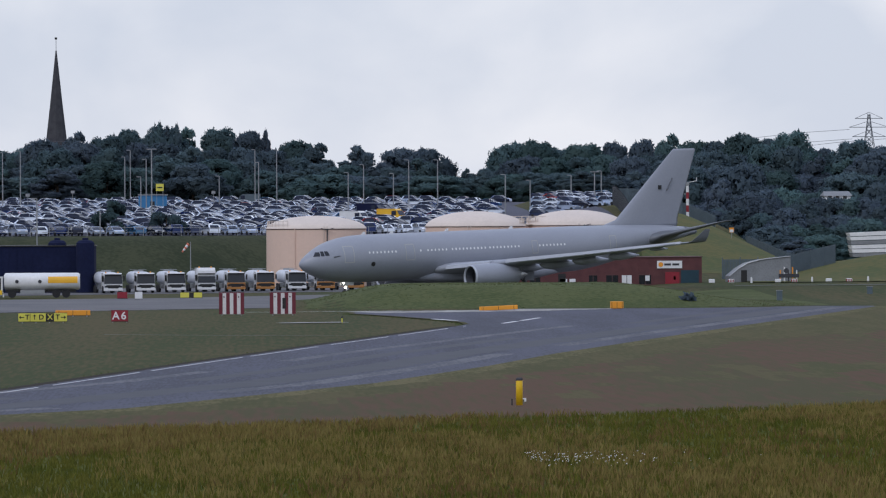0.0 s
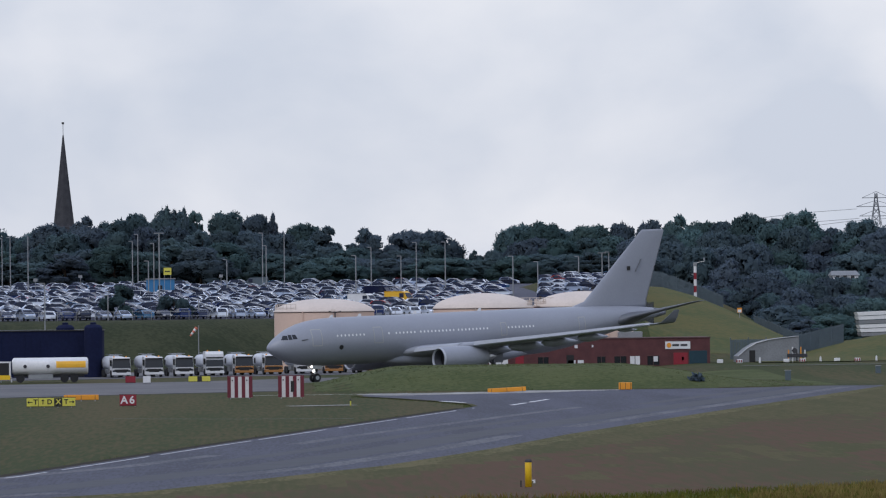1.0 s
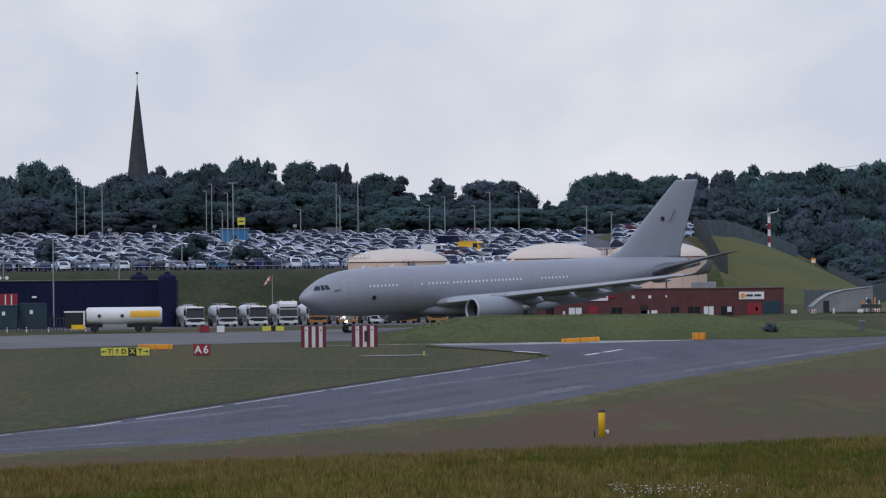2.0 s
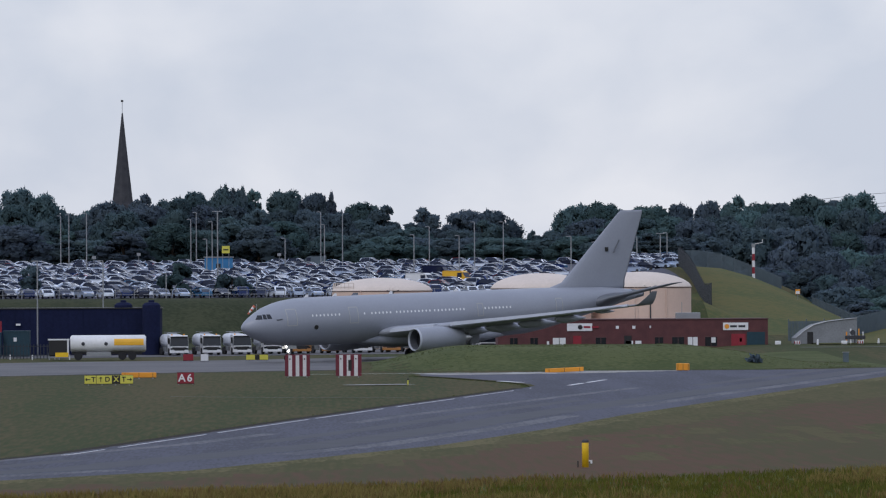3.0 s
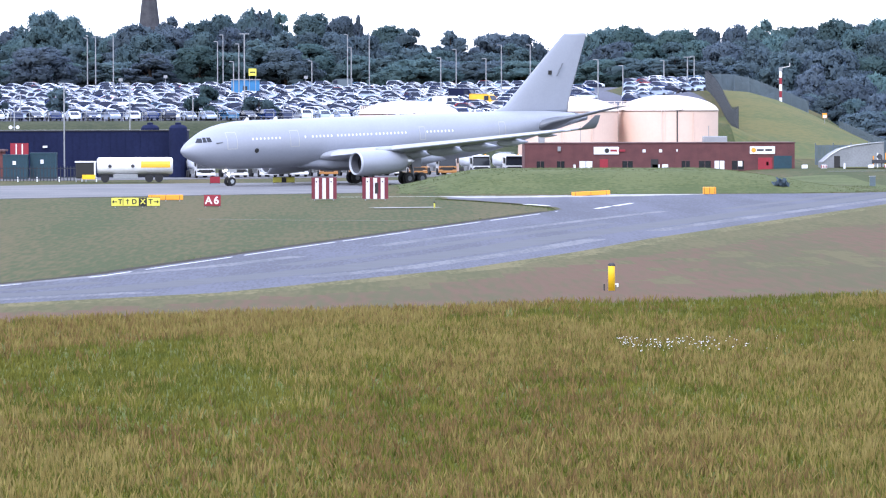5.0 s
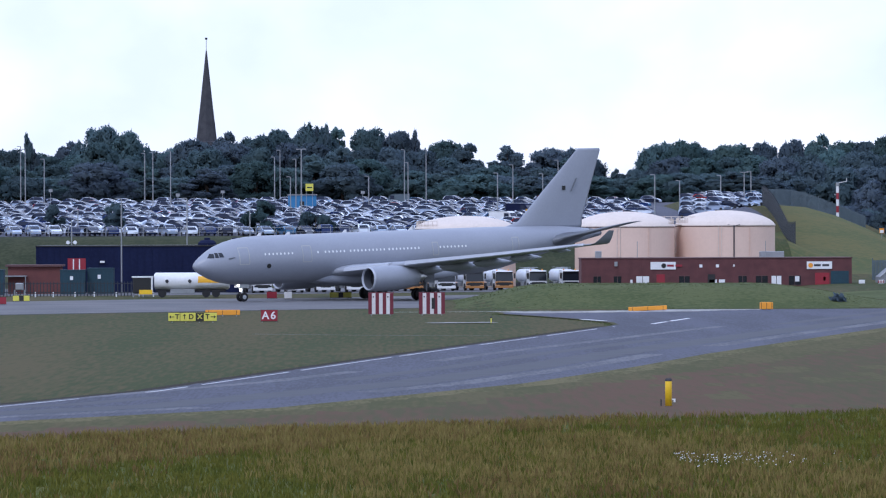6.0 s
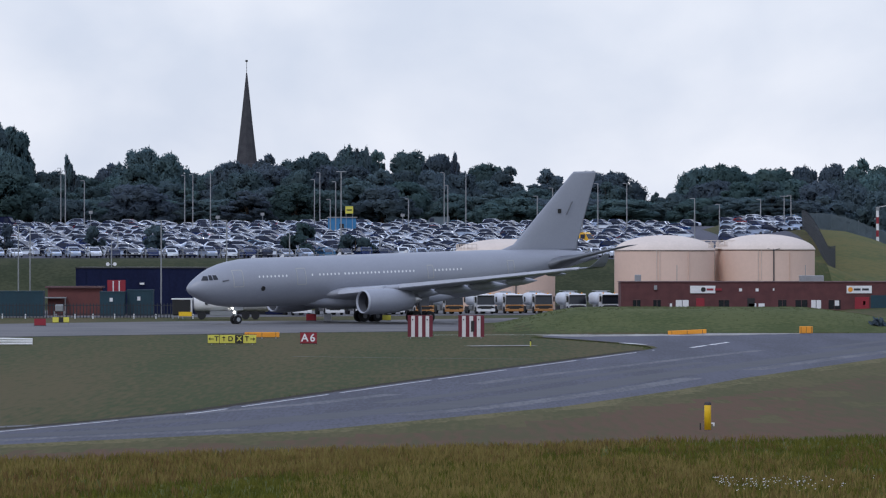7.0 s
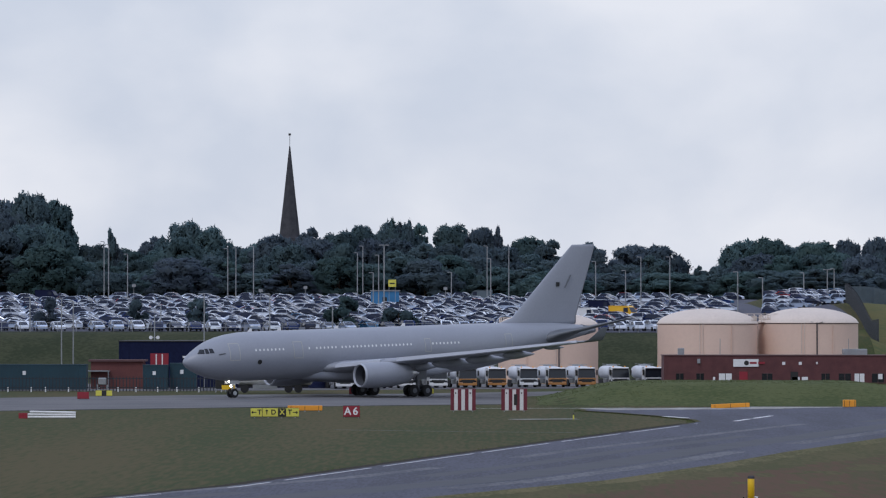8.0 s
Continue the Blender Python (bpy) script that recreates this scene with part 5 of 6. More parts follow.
for b, d, z in ((-49.9, 900, 3.0), (-78, 960, 3.2), (-40, 960, 2.8), (-9, 930, 3.0)):
    x, y, _ = site(b, d)
    t = thing("bay_sign", "small pale sign on a post among the cars", "sign", pose(x, y, height(x, y)))
    part("post", Shape().tube((0, 0, 0), (0, 0, z + 0.9), 0.05, n=8), "galvanised", t)
    part("panel", Shape().box(-0.4, 0.4, -0.06, -0.02, z + 0.3, z + 0.9), "galvanised", t)


# ---- fence along the car park's front ----
rail = thing("boundary_fence", "thin grey post and rail fence before the car park", "fence", None)
for i in range(38):
    x = -78 + i * 2.9
    if x < 32:
        g = height(x, 700)
        part("post", Shape().box(x - 0.04, x + 0.04, 699.9, 700, g - 0.2, g + 1.5), "galvanised", rail)
g0, g1 = height(-78, 700), height(30, 700)
part("rail", Shape().tube((-78, 699.95, g0 + 1.4), (29, 699.95, g1 + 1.4), 0.03, n=6), "galvanised", rail)
part("rail", Shape().tube((-78, 699.95, g0 + 0.7), (29, 699.95, g1 + 0.7), 0.03, n=6), "galvanised", rail)


# ---- fuel tankers ----
M["tank_white"] = paint("tank_white", (0.56, 0.58, 0.62), 0.45, 0, vary=0.1, scale=0.5)
M["cab_orange"] = paint("cab_orange", (0.38, 0.17, 0.045), 0.5, 0, vary=0.1)
M["cab_glass"] = paint("cab_glass", (0.012, 0.016, 0.022), 0.1, 0, vary=0.1)


def tanker_lorry(x, y, yaw, low, label, tall=False):
    """A refuelling lorry facing -y."""
    t = thing("fuel_lorry", label, "lorry", pose(x, y, 0.04, 0, 0, yaw), "refuelling lorries in a row")
    top = 3.2 if tall else 2.62
    prof = [(-0.05, 0.45), (-0.12, 1.3), (0.05, top - 0.35), (0.35, top), (1.75, top + 0.02), (1.8, 0.5)]
    cab = part("cab", Shape().loft([[(w, py, pz) for py, pz in prof] for w in (-1.15, -1.22, 1.22, 1.15)]), "white_paint", t, "white cab")
    part("windscreen", Shape().loft([[(-1.2, -0.14, 1.24), (1.2, -0.14, 1.24), (1.13, 0.0, 2.36), (-1.13, 0.0, 2.36)], [(-1.2, -0.08, 1.24), (1.2, -0.08, 1.24), (1.13, 0.07, 2.36), (-1.13, 0.07, 2.36)]]), "cab_glass", cab, "dark windscreen")
    part("grille", Shape().loft([[(-0.95, dy, 1.08), (0.95, dy, 1.08), (0.6, dy, 0.62), (-0.6, dy, 0.62)] for dy in (-0.2, -0.1)]), "sign_black", cab, "black grille")
    part("sun_visor", Shape().box(-1.15, 1.15, -0.22, 0.02, 2.36, 2.5, 0.03), "sign_black", cab, "dark sun visor")
    part("bumper", Shape().box(-1.25, 1.25, -0.22, 0.1, 0.32, 0.66, 0.04), "cab_orange" if low == "orange_paint" else low, cab, "front bumper" if low == "white_paint" else "orange bumper")
    if low != "white_paint":
        part("cab_front", Shape().box(-1.24, 1.24, -0.16, -0.06, 0.7, 1.22, 0.01), "cab_orange", cab, "orange-brown lower front")
    for s in (1, -1):
        part("headlight", Shape().box(s * 0.95 - 0.2, s * 0.95 + 0.2, -0.2, -0.1, 0.78, 0.98, 0.02), "cab_glass", cab, "dark-rimmed headlight")
        part("mirror", Shape().box(s * 1.42 - 0.1, s * 1.42 + 0.1, -0.15, -0.02, 1.6, 2.3, 0.03), "sign_black", cab, "black mirror")
        part("side_window", Shape().box(s * 1.245 - 0.02, s * 1.245 + 0.02, 0.3, 1.2, 1.5, 2.3), "cab_glass", cab)
    for k in (-0.8, 0.8):
        part("beacon", Shape().lathe([(0.1, top), (0.1, top + 0.14), (0.04, top + 0.18)], (k, 0.9, 0), n=10), "orange_paint", cab, "amber beacon")
    n = 20
    rings = []
    for py, k in ((2.15, 0.8), (2.3, 1.0), (8.3, 1.0), (8.5, 0.8)):
        rings.append([(1.12 * k * math.copysign(abs(math.cos(2 * math.pi * i / n)) ** 0.75, math.cos(2 * math.pi * i / n)), py, 1.9 + 0.9 * k * math.copysign(abs(math.sin(2 * math.pi * i / n)) ** 0.75, math.sin(2 * math.pi * i / n))) for i in range(n)])
    tank = part("tank", Shape().loft(rings), "tank_white", t, "white rounded fuel tank", True)
    part("tank_rail", Shape().tube((-0.6, 2.6, 3.0), (-0.6, 8.1, 3.0), 0.03, n=6).tube((0.6, 2.6, 3.0), (0.6, 8.1, 3.0), 0.03, n=6), "galvanised", tank)
    for k in range(4):
        part("hatch", Shape().lathe([(0.3, 2.75), (0.3, 2.92), (0.1, 2.96)], (0, 3.1 + 1.4 * k, 0), n=12), "galvanised", tank)
    part("chassis", Shape().box(-0.5, 0.5, 0.3, 8.3, 0.6, 0.95), "sign_black", t)
    part("pump_locker", Shape().box(-1.2, 1.2, 3.4, 5.2, 0.5, 1.1, 0.03), "galvanised", t)
    for py in (1.0, 6.1, 7.3):
        for s in (1, -1):
            part("wheel", Shape().lathe([(0.2, -0.15), (0.48, -0.15), (0.5, 0), (0.48, 0.15), (0.2, 0.15)], (s * 1.08, py, 0.5), n=18, axis="x"), "tyre", t)
    return t


ORANGE = "white refuelling lorry with an orange-striped cab parked on the apron"
WHITE = "white refuelling lorry with a white cab parked on the apron"
for ref, low, tall in ((-31.2, "white_paint", False), (-24.0, "white_paint", False), (-17.3, "white_paint", False), (-10.6, "white_paint", True), (-4.1, "orange_paint", False), (2.4, "orange_paint", False),
                       (9.4, "white_paint", False), (15.7, "orange_paint", False), (22.2, "orange_paint", False), (29.7, "white_paint", False), (37.0, "white_paint", False)):
    d = 590 + (ref + 31) * 0.36
    tanker_lorry(ref * d / 1000, d, 12, low, ORANGE if low == "orange_paint" else WHITE, tall)

# long tanker seen from the side
x, y, _ = site(-54.5, 556)
semi = thing("tanker_trailer", "long white tanker trailer with a yellow stripe parked side-on", "lorry", pose(x, y, 0.04, 0, 0, 2))
n = 24
rings = []
for px, k in ((-0.4, 0.75), (-0.2, 1.0), (8.7, 1.0), (8.9, 0.8)):
    rings.append([(px, 1.2 * k * math.cos(2 * math.pi * i / n), 2.0 + 1.05 * k * math.copysign(abs(math.sin(2 * math.pi * i / n)) ** 0.8, math.sin(2 * math.pi * i / n))) for i in range(n)])
tk = part("tank", Shape().loft(rings), "white_paint", semi, "white oval tank", True)
M["stripe_yellow"] = paint("stripe_yellow", (0.8, 0.42, 0.02), 0.4, 0, vary=0.05)
st = []
for px in (5.0, 8.6):
    st.append([(px, -1.215 * math.cos(a), 2.0 + 1.05 * math.copysign(abs(math.sin(a)) ** 0.8, math.sin(a))) for a in (-0.12, 0.0, 0.15, 0.35, 0.52)] + [(px, -1.1 * math.cos(a), 2.0 + 1.0 * math.copysign(abs(math.sin(a)) ** 0.8, math.sin(a))) for a in (0.52, 0.35, 0.15, 0.0, -0.12)])
part("stripe", Shape().loft(st), "stripe_yellow", tk, "yellow stripe")
for px in (1.2, 4.0):
    part("emblem", Shape().lathe([(0.22, -1.235), (0.22, -1.19)], (px, 0, 2.0), n=16, axis="y"), "stone_dark", tk, "round emblem")
part("chassis", Shape().box(-0.2, 8.4, -0.5, 0.5, 0.7, 1.0), "sign_black", semi)
part("locker", Shape().box(1.6, 4.6, -1.15, 1.15, 0.45, 1.0, 0.03), "galvanised", semi)
for px in (6.0, 7.2, 0.6):
    for s in (1, -1):
        part("wheel", Shape().lathe([(0.2, -0.15), (0.48, -0.15), (0.5, 0), (0.48, 0.15), (0.2, 0.15)], (px, s * 1.0, 0.5), n=18, axis="y"), "tyre", semi)
cab = part("cab", Shape().box(-3.0, -0.7, -1.2, 1.2, 0.5, 2.5, 0.12), "sign_black", semi, "dark tractor cab")
part("cab_roof", Shape().box(-3.1, -0.5, -1.22, 1.22, 2.45, 2.6), "white_paint", cab)
part("cab_back", Shape().box(-0.75, -0.55, -1.2, 1.2, 0.6, 2.5), "white_paint", cab)
part("bumper", Shape().box(-2.2, -0.6, -1.3, -1.15, 0.4, 0.95), "yellow_paint", cab, "yellow step")


# ---- brick building details ----
def fix(name, x0, x1, z0, z1, material, proud=0.06, label=""):
    return part(name, Shape().box(x0, x1, -proud, 0.02, z0, z1, 0.01), material, depot, label)


part("parapet", Shape().box(-0.1, 36.1, -0.1, 9.1, 4.3, 4.42), "roof_dark", depot, "dark parapet coping")
part("plinth", Shape().box(-0.03, 36.03, -0.04, 0.02, 0, 0.45), "roof_dark", depot)
for x0, x1 in ((1.6, 2.6), (4.3, 5.3), (13.0, 14.4), (20.9, 22.0), (23.2, 24.8), (27.6, 29.2)):
    f = fix("window", x0, x1, 0.75, 1.95, "dark_glass", 0.04, "dark window")
    part("window_frame", Shape().box(x0 - 0.05, x1 + 0.05, -0.07, 0.0, 1.95, 2.03).box(x0 - 0.05, x1 + 0.05, -0.09, 0.0, 0.67, 0.75).box((x0 + x1) / 2 - 0.03, (x0 + x1) / 2 + 0.03, -0.06, 0, 0.75, 1.95), "roof_dark", f)
for x0, x1 in ((7.3, 9.0), (25.3, 26.6)):
    f = fix("window", x0, x1, 0.8, 1.95, "white_paint", 0.04, "white blinds behind a window")
    part("window_frame", Shape().box((x0 + x1) / 2 - 0.04, (x0 + x1) / 2 + 0.04, -0.07, 0, 0.8, 1.95), "sign_black", f)
fix("door", 10.0, 11.1, 0.05, 2.2, "sign_red", 0.05, "red door")
fix("door", 31.1, 33.0, 0.05, 2.35, "sign_red", 0.05, "red double door")
fix("door", 16.8, 17.8, 0.05, 2.2, "sign_black", 0.05, "dark door")
fix("roller_door", 33.2, 35.6, 0.05, 2.6, "green_paint", 0.05, "dark green roller door")
for x0, x1, z0, z1 in ((17.0, 18.0, 0.95, 1.5), (18.3, 19.1, 0.95, 1.5), (28.4, 29.0, 1.2, 1.9), (32.2, 32.5, 1.3, 1.8), (15.7, 16.1, 3.1, 3.5), (17.9, 18.3, 3.1, 3.5), (20.2, 20.4, 3.2, 3.5), (6.5, 6.8, 1.0, 1.5)):
    fix("notice", x0, x1, z0, z1, "white_paint", 0.05, "small white notice")
for x0 in (9.2, 30.0):
    s = fix("sign", x0, x0 + 3.35, 2.85, 3.85, "white_paint", 0.12, "white sign over a door")
    part("emblem", Shape().lathe([(0.32, -0.15), (0.32, -0.1)], (x0 + (1.75 if x0 < 20 else 0.5), 0, 3.35), n=18, axis="y"), "orange_paint" if x0 > 20 else "sign_black", s)
    for k in range(2):
        a = x0 + (2.2 if x0 < 20 else 0.95) + k * 1.1
        part("lettering_bar", Shape().box(a, a + 0.9, -0.135, -0.1, 3.22, 3.5), "sign_red" if x0 < 20 else "stone_dark", s)
fix("wall_light", 4.4, 4.8, 3.3, 3.9, "galvanised", 0.25)
for x0, w, h in ((2.0, 0.8, 1.0), (24.0, 3.2, 0.9)):
    part("roof_unit", Shape().box(x0, x0 + w, 2.5, 4.5, 4.3, 4.3 + h, 0.05), "galvanised", depot)
for x0 in (7.5, 24.6):
    part("roof_pole", Shape().tube((x0, 1.0, 4.3), (x0, 1.0, 6.6), 0.04, n=6), "galvanised", depot)
for k in range(24):
    part("brick_pier", Shape().box(0.2 + k * 1.52, 0.42 + k * 1.52, -0.03, 0.01, 0.45, 4.25), "brick", depot)

# tank fittings
def tank_rail(t, r, z, a0, a1, label):
    g = part("handrail", Shape(), "tank_dome", t, label)
    s = Shape()
    n = 14
    for k in range(n + 1):
        a = a0 + (a1 - a0) * k / n
        p = (r * math.cos(a), r * math.sin(a))
        s.tube((*p, z), (*p, z + 1.1), 0.04, n=6)
        if k:
            q = (r * math.cos(a - (a1 - a0) / n), r * math.sin(a - (a1 - a0) / n))
            for h in (0.55, 1.1):
                s.tube((*p, z + h), (*q, z + h), 0.035, n=6)
    g.data = mesh("handrail", s.v, s.f)
    g.data.materials.append(M["tank_dome"])


tank_rail(tank_a, 7.1, 8.35, math.pi * 0.75, math.pi * 1.3, "pale handrail")
tank_rail(tank_b, 7.1, 8.6, -0.5, 0.5, "pale handrail")
tank_rail(tank_c, 7.1, 8.7, math.pi * 0.8, math.pi * 1.2, "pale handrail")
bridge = thing("walkway", "pale steel walkway between two fuel tanks", "walkway", pose(*site(60.0, 657, 8.9)))
part("deck", Shape().box(-3.6, 3.6, -0.5, 0.5, -0.12, 0, 0.02), "tank_dome", bridge)
for yy in (-0.5, 0.5):
    for k in range(8):
        part("post", Shape().tube((-3.5 + k, yy, 0), (-3.5 + k, yy, 1.1), 0.04, n=6), "tank_dome", bridge)
    part("rail", Shape().tube((-3.5, yy, 1.1), (3.5, yy, 1.1), 0.045, n=6).tube((-3.5, yy, 0.55), (3.5, yy, 0.55), 0.035, n=6), "tank_dome", bridge)
for t, x0, z0 in ((tank_a, 1.45, 8.3), (tank_c, 0.8, 8.75)):
    down = part("downpipe", Shape().tube((x0, -7.34, 0), (x0, -7.34, z0), 0.09, n=8), "stone_dark", t, "dark downpipe")
    part("bracket", Shape().tube((x0 - 0.9, -7.3, z0 + 0.1), (x0, -7.34, z0 - 0.15), 0.05, n=6).tube((x0, -7.34, z0 - 0.15), (x0 + 0.9, -7.3, z0 + 0.1), 0.05, n=6), "stone_dark", down)
for t, r, z0 in ((tank_a, 7.27, 8.3), (tank_b, 7.27, 8.55), (tank_c, 7.32, 8.65)):
    part("rim_band", Shape().lathe([(r - 0.04, z0 - 0.09), (r + 0.03, z0 - 0.09), (r + 0.03, z0), (r - 0.04, z0)], n=96), "roof_dark", t, "thin dark band under the roof")
for t, side in ((tank_b, 1), (tank_c, 1), (tank_a, -1)):
    s = Shape().tube((side * 3.2, -6.65, 0), (side * 3.2, -6.65, 8.4), 0.07, n=6)
    part("pipe", s, "tank_cream", t)
    part("ladder", Shape().tube((-side * 1.0, -7.3, 0), (-side * 1.0, -7.3, 8.7), 0.04, n=6).tube((-side * 1.45, -7.3, 0), (-side * 1.45, -7.3, 8.7), 0.04, n=6), "tank_dome", t)

# warehouse details
part("roof_edge", Shape().box(-0.1, 27.5, -0.12, 14.1, 6.15, 6.3), "sign_black", shed)
for k in range(27):
    part("cladding_rib", Shape().box(0.3 + k, 0.42 + k, -0.05, 0.01, 0.1, 6.1), "navy_cladding", shed)
part("door", Shape().box(4.2, 6.6, -0.06, 0.0, 0.1, 4.6, 0.01), "sign_red", shed, "red door with white lines")
for x0 in (4.9, 5.7):
    part("door_line", Shape().box(x0, x0 + 0.15, -0.09, -0.05, 3.0, 4.5), "white_paint", shed)
part("wall_light", Shape().box(8.5, 9.1, -0.3, 0, 4.0, 4.25), "white_paint", shed, "white wall light")
for x0, y0 in ((-26.2, 603), (-22.3, 598.3)):
    t = thing("silo", "dark upright cylindrical tank beside the warehouse", "silo", pose(x0, y0, 0))
    part("shell", Shape().lathe([(1.2, 0), (1.2, 6.6), (0.9, 6.9), (0.2, 7.05)], n=28), "navy_cladding", t)
    part("lid", Shape().lathe([(0.4, 6.95), (0.4, 7.25), (0.1, 7.3)], n=14), "navy_cladding", t)

M["fence_dark"] = paint("fence_dark", (0.022, 0.027, 0.035), 0.6, 0.1, vary=0.15)
# yard at the left
def container(b0, b1, d, h, material, label, yaw=0):
    x0, x1 = b0 * d / 1000, b1 * d / 1000
    t = thing("container", label, "container", pose(x0, d, 0.04, 0, 0, yaw))
    w = x1 - x0
    part("body", Shape().box(0, w, 0, 2.5, 0.1, h, 0.04), material, t)
    for k in range(int(w / 0.55)):
        part("rib", Shape().box(0.2 + k * 0.55, 0.42 + k * 0.55, -0.04, 0.01, 0.25, h - 0.15), material, t)
    part("rim", Shape().box(-0.03, w + 0.03, -0.06, 2.55, h - 0.12, h + 0.03), material, t)
    part("notice", Shape().box(w * 0.4, w * 0.4 + 0.4, -0.08, -0.03, h * 0.6, h * 0.75), "white_paint", t)
    return t


container(-112, -88.5, 575, 3.3, "green_paint", "dark green steel container beside the fence")
container(-76.0, -70.5, 580, 3.2, "green_paint", "dark teal steel container")
container(-70.0, -64.2, 582, 3.4, "green_paint", "dark teal steel cabin")
hut = box_thing("brick_hut", "low red brick hut with a flat dark roof", "building", -87.5, -76.0, 590, 5, 0, 3.6, "red_brick_bright")
part("roof", Shape().box(-0.3, 7.1, -0.4, 5.2, 3.6, 3.85), "roof_dark", hut)
part("canopy", Shape().box(-1.5, 2.5, -1.5, 0.1, 2.3, 2.45), "galvanised", hut)
for x0 in (-1.4, 2.4):
    part("canopy_post", Shape().tube((x0, -1.4, 0), (x0, -1.4, 2.3), 0.06, n=6), "galvanised", hut)
yard = thing("palisade_fence", "dark steel palisade fence before the yard", "fence", None)
for k in range(72):
    x0 = -64 + k * 0.42
    part("pale", Shape().box(x0, x0 + 0.11, 566, 566.05, 0.05, 1.9), "fence_dark", yard)
part("rail", Shape().box(-64.2, -33.7, 566.05, 566.1, 0.5, 0.6).box(-64.2, -33.7, 566.05, 566.1, 1.6, 1.7), "fence_dark", yard)
rr = random.Random(3)
for k in range(13):
    x0 = -62 + k * 2.6 + rr.uniform(-0.8, 0.8)
    t = thing("bollard", "small white bollard beside the yard", "bollard", pose(x0, 563 + rr.uniform(-1, 1), 0.03))
    part("stem", Shape().lathe([(0.08, 0), (0.08, 0.55), (0.04, 0.6)], n=10), "white_paint", t)
    part("band", Shape().lathe([(0.085, 0.4), (0.085, 0.48)], n=10), "sign_black", t)
for b, d, m_, lab in ((-85.0, 562, "galvanised", "pale grey tank on legs in the yard"), (-58.8, 562, "sign_red", "red board in the yard")):
    t = thing("yard_box", lab, "box", pose(*site(b, d)))
    part("body", Shape().box(-0.5, 0.5, 0, 0.6, 0.9, 1.8, 0.1), m_, t)
    for x0 in (-0.6, 0.6):
        part("leg", Shape().box(x0 - 0.06, x0 + 0.06, 0.1, 0.7, 0, 0.95), "galvanised", t)
fl = thing("floodlight_mast", "grey mast with two round white floodlights", "floodlight", pose(*site(-73.4, 640)))
part("pole", Shape().tube((0, 0, 0), (0, 0, 9.8), 0.1, 0.07, 8), "galvanised", fl)
for s in (-1, 1):
    part("floodlight", Shape().lathe([(0.1, -0.2), (0.26, -0.3), (0.26, -0.35)], (s * 0.5, 0, 6.6), n=16, axis="y"), "white_paint", fl, "round white floodlight")
part("crossbar", Shape().box(-0.7, 0.7, -0.06, 0.06, 6.5, 6.62), "galvanised", fl)

# windsock
M["faded_red"] = paint("faded_red", (0.52, 0.14, 0.08), 0.7, 0, vary=0.1)
sock = thing("windsock", "faded red and white windsock hanging from a pole", "windsock", pose(*site(-14.1, 622)))
part("pole", Shape().tube((0, 0, 0), (0, 0, 6.6), 0.09, 0.06, 8), "galvanised", sock)
p0, p1 = Vector((-0.25, -0.1, 6.35)), Vector((-1.15, -0.3, 5.2))
for k in range(5):
    a, b_ = p0.lerp(p1, k / 5), p0.lerp(p1, (k + 1) / 5)
    part("band", Shape().tube(a, b_, 0.23 - 0.025 * k, 0.23 - 0.025 * (k + 1), 14, caps=False), "faded_red" if k % 2 == 0 else "white_paint", sock, "faded red cloth band" if k % 2 == 0 else "white cloth band")


# ---- hill, fences, mast, far right ----
def palisade(points, high, material, label, panel=2.75):
    """A fence of slatted panels that follows the ground through the points."""
    t = thing("security_fence", label, "fence", None)
    s = Shape()
    for (xa, ya), (xb, yb) in zip(points, points[1:]):
        n = max(1, round(math.hypot(xb - xa, yb - ya) / panel))
        for k in range(n):
            p, q = ((xa + (xb - xa) * j / n, ya + (yb - ya) * j / n) for j in (k, k + 1))
            d = Vector((q[0] - p[0], q[1] - p[1]))
            side = Vector((-d.y, d.x)).normalized() * 0.03
            for i in range(12):
                u0, u1 = (i + 0.12) / 12, (i + 0.8) / 12
                a, b = Vector(p) + d * u0, Vector(p) + d * u1
                za, zb = height(*a) - 0.2, height(*b) - 0.2
                s.loft([[(*(a - side), za), (*(b - side), zb), (*(b + side), zb), (*(a + side), za)], [(*(a - side), za + high), (*(b - side), zb + high), (*(b + side), zb + high), (*(a + side), za + high)]])
            ha, hb = height(*p), height(*q)
            for f in (0.3, 0.85):
                s.tube((*p, ha + high * f), (*q, hb + high * f), 0.04, n=5)
            part("post", Shape().box(p[0] - 0.06, p[0] + 0.06, p[1] - 0.06, p[1] + 0.06, ha - 0.3, ha + high + 0.1), material, t)
    tagged(part("slat_infill", s, material, t), kind="stuff")
    return t


palisade([(59.8, 690), (60.7, 725), (61.9, 765), (63.5, 800)], 3.4, "fence_dark", "dark steel palisade fence climbing the grassy hill")
palisade([(63.5, 800), (69, 803), (76, 801), (81, 792)], 3.2, "fence_grey", "grey steel palisade fence along the hill top")
palisade([(66, 636), (74, 640), (80, 648), (84, 651)], 3.0, "fence_grey", "grey-green steel palisade fence up the rough bank")
palisade([(84, 770), (88, 735), (90, 705)], 1.6, "fence_grey", "grey steel palisade fence down the hill's foot")

